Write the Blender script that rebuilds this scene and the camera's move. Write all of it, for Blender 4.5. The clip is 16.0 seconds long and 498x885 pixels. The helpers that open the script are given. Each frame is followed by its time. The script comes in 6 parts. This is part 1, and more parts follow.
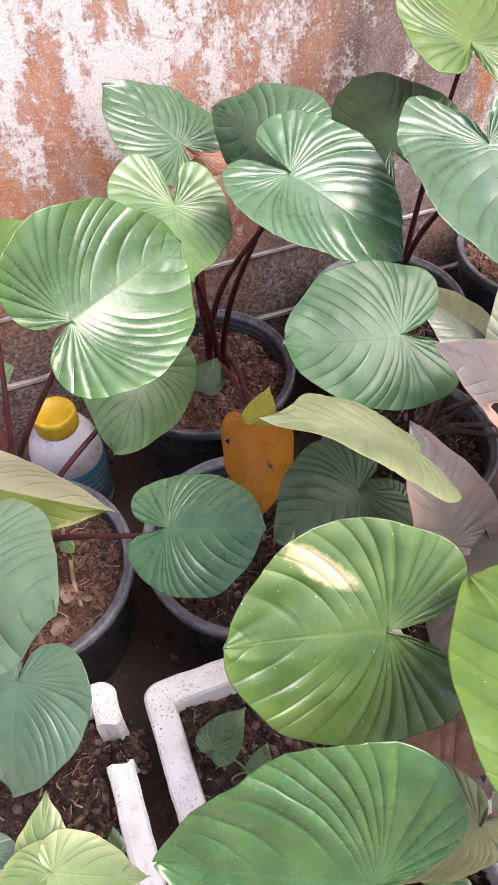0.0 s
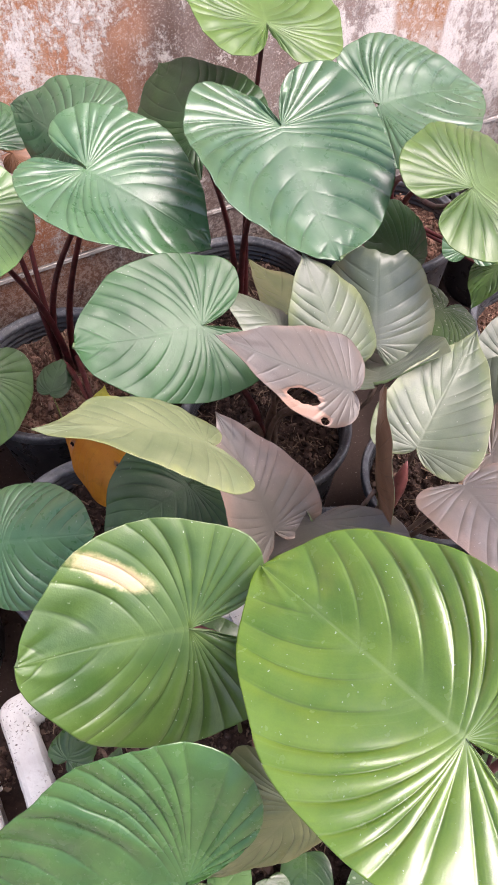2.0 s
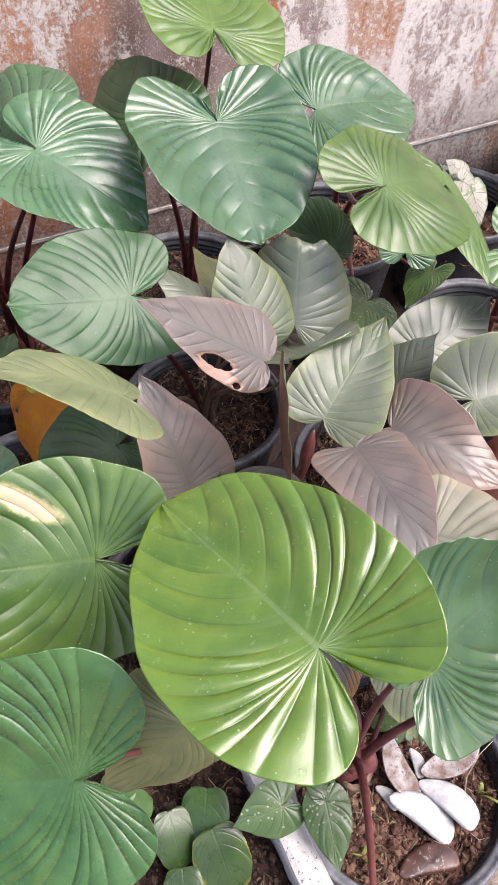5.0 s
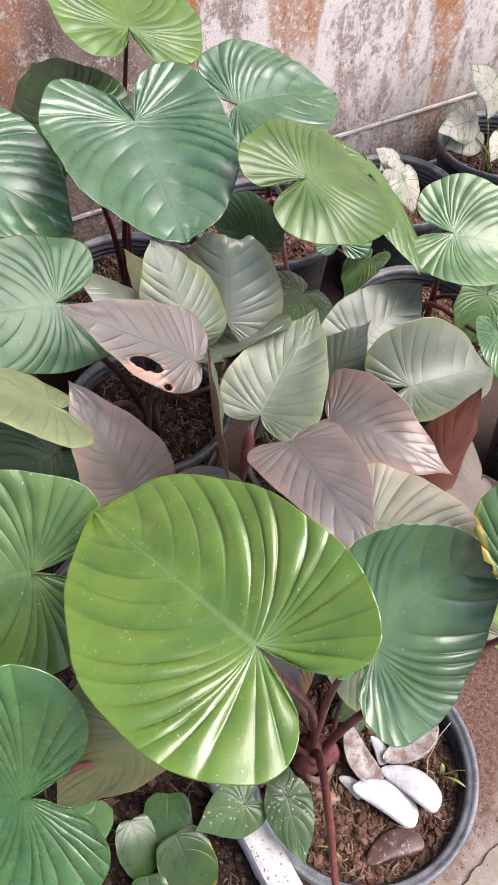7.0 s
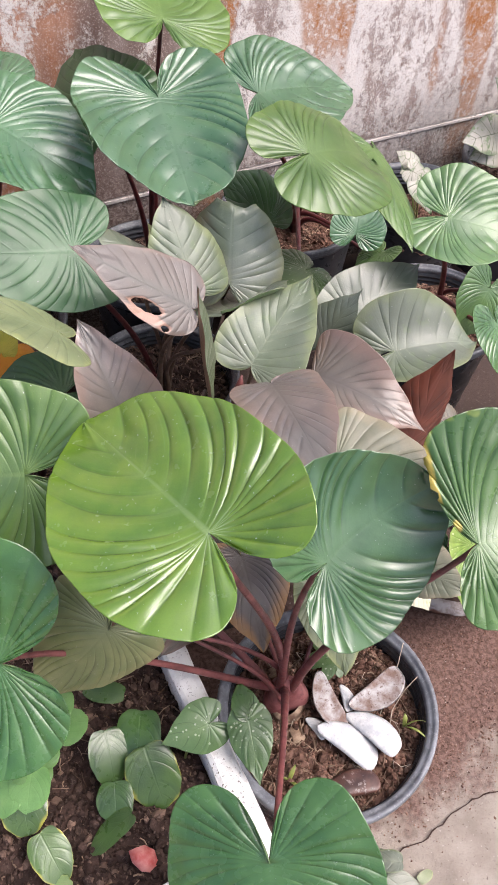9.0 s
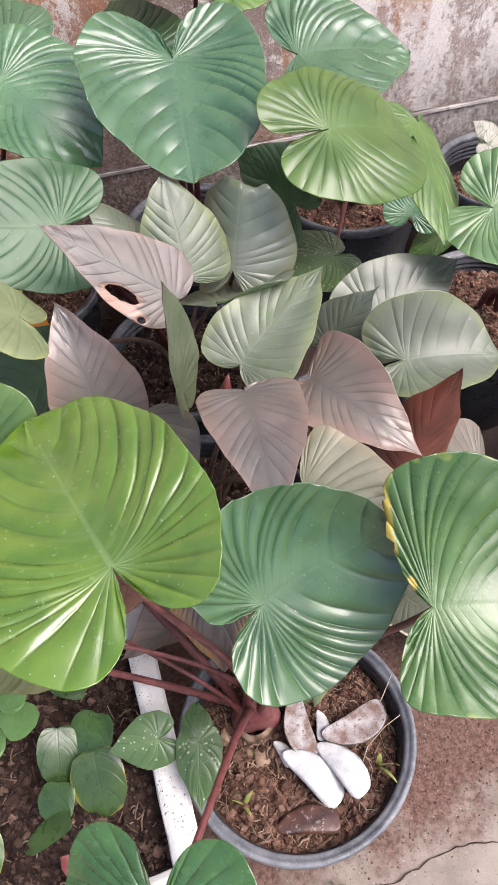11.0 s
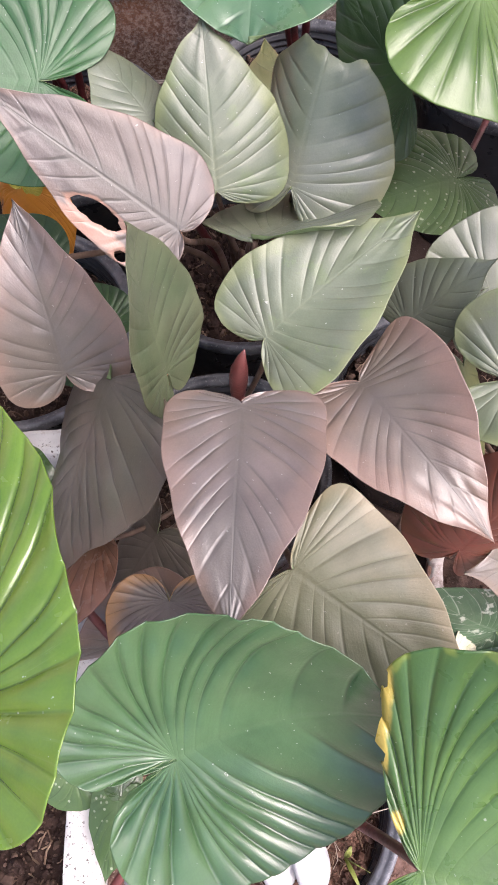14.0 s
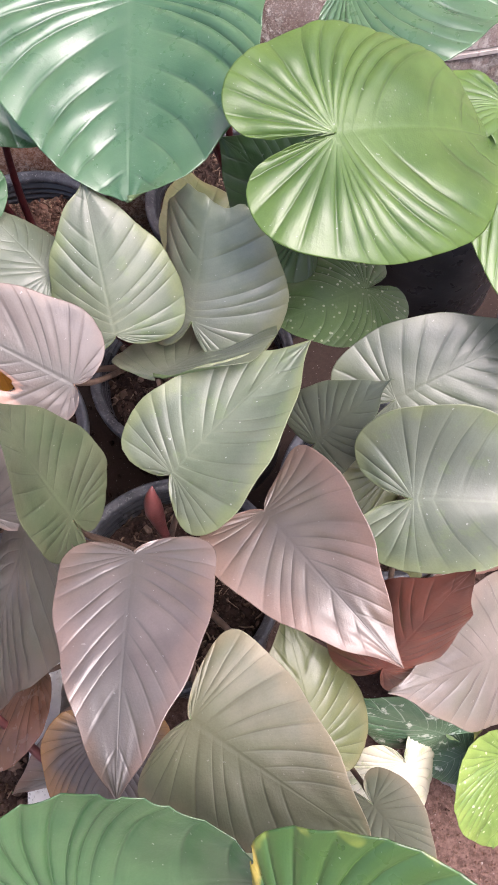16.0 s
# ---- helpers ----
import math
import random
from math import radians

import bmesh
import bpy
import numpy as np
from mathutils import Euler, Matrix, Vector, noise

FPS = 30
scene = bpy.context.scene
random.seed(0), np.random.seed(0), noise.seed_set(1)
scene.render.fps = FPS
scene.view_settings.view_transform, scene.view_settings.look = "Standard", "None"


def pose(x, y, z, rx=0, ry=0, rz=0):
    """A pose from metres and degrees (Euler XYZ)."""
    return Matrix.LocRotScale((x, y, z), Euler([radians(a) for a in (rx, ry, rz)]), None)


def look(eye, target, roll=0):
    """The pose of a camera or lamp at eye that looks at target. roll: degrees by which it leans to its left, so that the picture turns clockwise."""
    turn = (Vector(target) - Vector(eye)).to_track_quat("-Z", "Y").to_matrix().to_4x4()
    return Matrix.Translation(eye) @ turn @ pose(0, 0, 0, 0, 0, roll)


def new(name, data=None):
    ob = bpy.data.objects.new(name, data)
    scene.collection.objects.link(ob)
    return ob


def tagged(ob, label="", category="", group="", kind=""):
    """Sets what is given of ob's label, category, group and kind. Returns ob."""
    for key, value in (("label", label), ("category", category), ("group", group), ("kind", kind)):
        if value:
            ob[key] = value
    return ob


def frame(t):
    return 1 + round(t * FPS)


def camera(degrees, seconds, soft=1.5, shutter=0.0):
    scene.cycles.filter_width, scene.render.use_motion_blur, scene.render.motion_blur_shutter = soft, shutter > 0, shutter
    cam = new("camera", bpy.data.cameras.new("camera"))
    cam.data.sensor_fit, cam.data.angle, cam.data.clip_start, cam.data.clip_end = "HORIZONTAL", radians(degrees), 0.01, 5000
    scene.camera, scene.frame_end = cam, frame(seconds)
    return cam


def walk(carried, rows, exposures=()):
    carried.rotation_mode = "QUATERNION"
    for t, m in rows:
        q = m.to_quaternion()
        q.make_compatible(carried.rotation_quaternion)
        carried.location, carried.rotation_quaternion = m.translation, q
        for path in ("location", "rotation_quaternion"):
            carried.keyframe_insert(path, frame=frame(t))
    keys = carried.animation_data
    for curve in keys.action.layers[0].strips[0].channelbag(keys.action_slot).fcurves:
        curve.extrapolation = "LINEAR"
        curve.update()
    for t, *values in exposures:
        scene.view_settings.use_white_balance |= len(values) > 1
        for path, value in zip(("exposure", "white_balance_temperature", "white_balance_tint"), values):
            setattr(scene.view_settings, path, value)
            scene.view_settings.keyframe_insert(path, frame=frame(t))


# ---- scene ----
cam = camera(36.8, 16.0)
METRES, EYE, TILT, LEAN, TURN = 1.312, 1.232, -51.4, 1.63, -20.35
ROWS = [
    (0.0, 0.0, 0.0, 0.0, -0.0, 0.0, -0.0),
    (0.5, 0.0177, 0.0129, 0.0131, -0.68, -0.9, 0.62),
    (1.0, 0.0502, 0.0239, 0.0175, -1.83, -1.82, 2.97),
    (1.5, 0.0809, 0.0206, 0.0179, -3.87, -1.78, 4.3),
    (2.0, 0.1006, 0.0016, 0.0073, -5.09, -1.58, 5.47),
    (2.5, 0.1036, -0.0249, -0.0019, -4.35, 0.61, 4.38),
    (3.0, 0.1119, -0.036, -0.0236, -5.28, -1.72, 2.28),
    (3.5, 0.1234, -0.0516, -0.0324, -5.55, -0.9, 1.9),
    (6.0, 0.1536, -0.0619, -0.0383, -8.14, -0.72, 4.58),
    (6.5, 0.1609, -0.0625, -0.0393, -8.98, -0.95, 5.76),
    (7.0, 0.1697, -0.061, -0.0395, -9.43, -1.11, 6.43),
    (7.5, 0.177, -0.0578, -0.0373, -9.4, -1.33, 7.1),
    (8.0, 0.1801, -0.0524, -0.0412, -8.27, -0.49, 5.88),
    (8.5, 0.1882, -0.0703, -0.0632, -8.49, 0.13, 5.75),
    (9.0, 0.2069, -0.1247, -0.1206, -6.28, 1.16, 2.48),
    (9.5, 0.2294, -0.1541, -0.1316, -4.72, 0.85, 1.84),
    (12.0, 0.3554, -0.0026, -0.0418, 4.9, -4.96, -5.32),
    (12.5, 0.3489, 0.0092, -0.0428, 5.12, -6.02, -5.36),
    (13.0, 0.3147, -0.0116, -0.0443, 0.47, -6.66, -6.85),
    (13.5, 0.3283, 0.0445, -0.0194, 2.38, -8.78, -8.89),
    (14.0, 0.3645, 0.1549, 0.0319, 11.48, -15.71, -13.21),
    (14.5, 0.3751, 0.189, 0.044, 14.35, -18.3, -14.08),
    (15.0, 0.3894, 0.1883, 0.054, 14.21, -16.96, -12.62),
    (15.5, 0.4131, 0.1809, 0.0771, 12.86, -13.88, -9.66),
    (16.0, 0.4227, 0.1709, 0.098, 12.03, -12.1, -8.57),
]
walk(cam, [(t, pose(0, 0, EYE, TILT, LEAN, TURN) @ pose(METRES * x, METRES * y, METRES * z, 90 + pitch, roll, yaw)) for t, x, y, z, yaw, pitch, roll in ROWS],
     [(0.0, 1.01, 6420, 22), (3.5, 0.88, 6440, 21), (7.0, 0.76, 6320, 16), (9.5, 0.76, 6320, 16), (12.0, 0.76, 6300, 17), (13.5, 0.80, 6350, 18), (14.5, 1.08, 6300, 26), (16.0, 1.00, 6250, 23)])

world = bpy.data.worlds.new("sky_world")
scene.world = world
world.use_nodes = True
sky = world.node_tree.nodes.new("ShaderNodeTexSky")
sky.sky_type, sky.sun_disc = "NISHITA", False
sky.sun_elevation, sky.sun_rotation = radians(60), radians(125)
sky.air_density, sky.dust_density, sky.ozone_density = 1.0, 5.5, 1.0
world.node_tree.links.new(sky.outputs[0], world.node_tree.nodes["Background"].inputs[0])
world.node_tree.nodes["Background"].inputs[1].default_value = 0.15
sun = new("sun", bpy.data.lights.new("sun", "SUN"))
sun.data.energy, sun.data.angle, sun.data.color = 1.65, radians(42), (1.0, 0.98, 0.95)
sun.matrix_world = look((1.63, -0.46, 2.9), (0.4, 0.4, 0.3))


# ---------------------------------------------------------------- materials
def material(name, rough=0.5):
    m = bpy.data.materials.new(name)
    m.use_nodes = True
    b = m.node_tree.nodes["Principled BSDF"]
    b.inputs["Roughness"].default_value = rough
    return m, m.node_tree, b


def node(nt, kind, **values):
    n = nt.nodes.new(kind)
    for key, value in values.items():
        n.inputs[key].default_value = value
    return n


def noise_tex(nt, vec, scale, detail=4.0, rough=0.55):
    n = node(nt, "ShaderNodeTexNoise", Scale=scale, Detail=detail, Roughness=rough)
    nt.links.new(vec, n.inputs["Vector"])
    return n.outputs["Fac"]


def remap(nt, val, a, b, c=0.0, d=1.0):
    n = node(nt, "ShaderNodeMapRange")
    n.interpolation_type = "SMOOTHSTEP"
    for i, v in zip((1, 2, 3, 4), (a, b, c, d)):
        n.inputs[i].default_value = v
    nt.links.new(val, n.inputs[0])
    return n.outputs[0]


def calc(nt, op, a, b=None):
    n = nt.nodes.new("ShaderNodeMath")
    n.operation = op
    for i, v in enumerate((a, b)):
        if v is None:
            continue
        if isinstance(v, (int, float)):
            n.inputs[i].default_value = v
        else:
            nt.links.new(v, n.inputs[i])
    return n.outputs[0]


def mix(nt, fac, a, b, mode="MIX"):
    n = nt.nodes.new("ShaderNodeMix")
    n.data_type, n.blend_type = "RGBA", mode
    for i, v in ((0, fac), (6, a), (7, b)):
        if isinstance(v, (int, float)):
            n.inputs[i].default_value = v
        elif isinstance(v, tuple):
            n.inputs[i].default_value = (*v, 1)
        else:
            nt.links.new(v, n.inputs[i])
    return n.outputs[2]


def bump(nt, bsdf, height, strength, distance):
    n = node(nt, "ShaderNodeBump", Strength=strength, Distance=distance)
    nt.links.new(height, n.inputs["Height"])
    nt.links.new(n.outputs[0], bsdf.inputs["Normal"])


def coords(nt, kind="Object"):
    return nt.nodes.new("ShaderNodeTexCoord").outputs[kind]


def leaf_material(name, dark, light, edge, vein, rough=0.33, edge_from=0.70, edge_amount=0.45, specks=0.5, blotch=None, blotch_amount=0.0,
                  vein_amount=0.45, thin=0.12, patch=None, vein_width=0.05, mid_amount=0.5, full=False, blotch_scale=55, coat=0.18, crease_shade=0.34, half=None, centre=None, dots=None, tint=None, scar=(0.60, 0.30, 0.17)):
    """Leaf skin: two-tone ground, paler veins and painted crease shade along the pleats, a margin tint, dust specks
    and, where wanted, blotches.
    """
    dark, light, edge, vein = (tuple(0.955 * v + 0.045 * (0.3 * c[0] + 0.6 * c[1] + 0.1 * c[2]) for v in c) for c in (dark, light, edge, vein))
    m, nt, b = material(name, rough)
    obj = coords(nt)
    uv = coords(nt, "UV")
    sep = nt.nodes.new("ShaderNodeSeparateXYZ")
    nt.links.new(uv, sep.inputs[0])
    info = nt.nodes.new("ShaderNodeObjectInfo")
    shift = nt.nodes.new("ShaderNodeVectorMath")
    shift.operation = "ADD"
    nt.links.new(obj, shift.inputs[0])
    nt.links.new(calc(nt, "MULTIPLY", info.outputs["Random"], 7.0), shift.inputs[1])
    p = shift.outputs[0]
    col = mix(nt, remap(nt, noise_tex(nt, p, 22, 3), 0.32, 0.68), dark, light)
    if tint:
        col = mix(nt, remap(nt, noise_tex(nt, p, 10, 2, 0.5), 0.40, 0.64, 0, 0.75), col, tint)
    # fine side veins that run along the main ones
    strands = node(nt, "ShaderNodeMapping", Scale=(7.0, 1.6, 1.0))
    nt.links.new(uv, strands.inputs[0])
    nt.links.new(calc(nt, "MULTIPLY", info.outputs["Random"], 50.0), strands.inputs[1])
    strand = noise_tex(nt, strands.outputs[0], 1.0, 3, 0.65)
    col = mix(nt, remap(nt, strand, 0.42, 0.66, 0, 0.09), col, tuple(0.62 * v for v in dark))
    col = mix(nt, remap(nt, strand, 0.40, 0.28, 0, 0.08), col, vein)
    wob = noise_tex(nt, p, 40, 2)
    rim = calc(nt, "ADD", sep.outputs[1], calc(nt, "MULTIPLY", calc(nt, "SUBTRACT", wob, 0.5), 0.5))
    col = mix(nt, remap(nt, rim, edge_from, 1.05, 0, edge_amount), col, edge)
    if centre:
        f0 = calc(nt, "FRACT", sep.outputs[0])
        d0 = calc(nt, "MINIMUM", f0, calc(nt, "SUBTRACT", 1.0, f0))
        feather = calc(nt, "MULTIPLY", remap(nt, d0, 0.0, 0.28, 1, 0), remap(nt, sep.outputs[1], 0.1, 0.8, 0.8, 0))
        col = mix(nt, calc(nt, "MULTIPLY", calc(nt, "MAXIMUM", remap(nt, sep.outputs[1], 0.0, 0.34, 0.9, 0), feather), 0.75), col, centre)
    if dots:
        vo = node(nt, "ShaderNodeTexVoronoi", Scale=150.0)
        nt.links.new(p, vo.inputs["Vector"])
        some = remap(nt, noise_tex(nt, p, 45, 2), 0.40, 0.55)
        col = mix(nt, calc(nt, "MULTIPLY", remap(nt, vo.outputs["Distance"], 0.16, 0.26, 0.85, 0), some), col, dots)
    if half:
        col = mix(nt, remap(nt, sep.outputs[0], 18.9, 19.1, 0, 0.9), col, half)
    if blotch:
        col = mix(nt, remap(nt, noise_tex(nt, p, blotch_scale, 4, 0.65), 0.56, 0.64, 0, blotch_amount), col, blotch)
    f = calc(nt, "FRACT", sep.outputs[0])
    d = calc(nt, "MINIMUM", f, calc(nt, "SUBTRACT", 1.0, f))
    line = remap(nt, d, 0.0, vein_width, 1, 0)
    mid = calc(nt, "MULTIPLY", remap(nt, sep.outputs[1], 0.006, 0.034, mid_amount, 0), remap(nt, calc(nt, "MODULO", sep.outputs[0], 20.0), 8.0, 15.0, 1, 0.45))
    if full:
        vm = calc(nt, "MULTIPLY", calc(nt, "MAXIMUM", line, mid), vein_amount)
    else:
        # shade in the vein creases, painted as thin dark lines
        fade = calc(nt, "MULTIPLY", remap(nt, sep.outputs[1], 0.7, 1.0, min(0.5, 1.5 * crease_shade), 0.15), remap(nt, sep.outputs[1], 0.06, 0.36, 0.2, 1))
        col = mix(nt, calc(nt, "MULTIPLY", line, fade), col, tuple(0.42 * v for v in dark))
        # veins paler near the stalk, with some of the sheen there painted in
        near = calc(nt, "MULTIPLY", remap(nt, d, 0.06, 0.3, 1, 0.2), calc(nt, "MULTIPLY", remap(nt, sep.outputs[1], 0.02, 0.30, 0.8, 0), remap(nt, calc(nt, "MODULO", sep.outputs[0], 20.0), 7.0, 11.5, 1, 0.15)))
        vm = calc(nt, "MULTIPLY", calc(nt, "MAXIMUM", near, mid), vein_amount)
    col = mix(nt, vm, col, vein)
    if patch:
        (px, py, pr, pc) = patch
        so = nt.nodes.new("ShaderNodeSeparateXYZ")
        nt.links.new(obj, so.inputs[0])
        dx, dy = calc(nt, "SUBTRACT", so.outputs[0], px), calc(nt, "SUBTRACT", so.outputs[1], py)
        far = calc(nt, "ADD", calc(nt, "MULTIPLY", dx, 0.55), calc(nt, "MULTIPLY", dy, 0.83))
        wide = calc(nt, "SUBTRACT", calc(nt, "MULTIPLY", dx, 0.83), calc(nt, "MULTIPLY", dy, 0.55))
        ln = calc(nt, "SQRT", calc(nt, "ADD", calc(nt, "POWER", calc(nt, "ABSOLUTE", calc(nt, "MULTIPLY", far, 0.42)), 2.0), calc(nt, "POWER", calc(nt, "ABSOLUTE", calc(nt, "MULTIPLY", wide, 1.5)), 2.0)))
        edge_noise = calc(nt, "ADD", ln, calc(nt, "MULTIPLY", calc(nt, "SUBTRACT", noise_tex(nt, p, 80, 4, 0.7), 0.5), 0.016))
        col = mix(nt, remap(nt, edge_noise, pr * 0.75, pr * 1.35, 1, 0), col, pc)
        col = mix(nt, remap(nt, edge_noise, pr * 0.45, pr * 0.95, 0.8, 0), col, (0.66, 0.44, 0.30))
    dust = remap(nt, noise_tex(nt, p, 300, 2, 0.5), 0.725, 0.755, 0, specks)
    col = mix(nt, dust, col, (0.55, 0.56, 0.50))
    torn = nt.nodes.new("ShaderNodeAttribute")
    torn.attribute_name = "scar"
    col = mix(nt, remap(nt, calc(nt, "ADD", torn.outputs["Fac"], calc(nt, "MULTIPLY", calc(nt, "SUBTRACT", noise_tex(nt, p, 120, 3), 0.5), 0.5)), 0.3, 0.75, 0, 0.95), col, scar)
    tone = nt.nodes.new("ShaderNodeHueSaturation")
    nt.links.new(col, tone.inputs["Color"])
    nt.links.new(remap(nt, info.outputs["Random"], 0, 1, 0.86, 1.14), tone.inputs["Value"])
    col = tone.outputs[0]
    fine = noise_tex(nt, p, 700, 2)
    col = mix(nt, 0.12, col, mix(nt, fine, (0.0, 0.0, 0.0), (1.0, 1.0, 1.0)), "OVERLAY")
    nt.links.new(col, b.inputs["Base Color"])
    r = calc(nt, "ADD", remap(nt, noise_tex(nt, p, 70, 3), 0.25, 0.75, rough - 0.04, rough + 0.03), calc(nt, "MULTIPLY", dust, 0.3))
    nt.links.new(r, b.inputs["Roughness"])
    b.inputs["Specular IOR Level"].default_value = 0.7
    b.inputs["Coat Weight"].default_value = min(1.0, 1.35 * coat)
    b.inputs["Coat Roughness"].default_value = 0.21
    rib = calc(nt, "MULTIPLY", strand, remap(nt, sep.outputs[1], 0.05, 0.35, 0.15, 0.55))
    crease = calc(nt, "MULTIPLY", remap(nt, d, 0.0, 0.11, -1.5, 0), calc(nt, "MULTIPLY", remap(nt, sep.outputs[1], 0.6, 1.0, 1, 0.2), remap(nt, sep.outputs[1], 0.06, 0.36, 0.15, 1)))
    crease = calc(nt, "ADD", crease, remap(nt, sep.outputs[1], 0.0, 0.055, -0.9, 0))
    bump(nt, b, calc(nt, "ADD", calc(nt, "ADD", calc(nt, "ADD", noise_tex(nt, p, 150, 4, 0.6), rib), calc(nt, "MULTIPLY", fine, 0.3)), crease), 0.24, 0.0014)
    tr = nt.nodes.new("ShaderNodeBsdfTranslucent")
    nt.links.new(mix(nt, 0.35, col, (0.35, 0.42, 0.05)), tr.inputs[0])
    ms = node(nt, "ShaderNodeMixShader", Fac=thin)
    nt.links.new(b.outputs[0], ms.inputs[1])
    nt.links.new(tr.outputs[0], ms.inputs[2])
    nt.links.new(ms.outputs[0], nt.nodes["Material Output"].inputs["Surface"])
    return m


def plain_material(name, a, b_col, scale, rough, bump_scale=200, bump_dist=0.001, specular=0.5, spots=None, spot_amount=0.5, metal=0.0):
    m, nt, b = material(name, rough)
    obj = coords(nt)
    col = mix(nt, remap(nt, noise_tex(nt, obj, scale, 5, 0.6), 0.32, 0.68), a, b_col)
    if spots:
        col = mix(nt, remap(nt, noise_tex(nt, obj, scale * 5, 4, 0.65), 0.56, 0.66, 0, spot_amount), col, spots)
    nt.links.new(col, b.inputs["Base Color"])
    b.inputs["Specular IOR Level"].default_value = specular
    nt.links.new(remap(nt, noise_tex(nt, obj, scale * 2.3, 3), 0.3, 0.7, rough - 0.08, rough + 0.1), b.inputs["Roughness"])
    bump(nt, b, noise_tex(nt, obj, bump_scale, 4), 0.5, bump_dist)
    return m


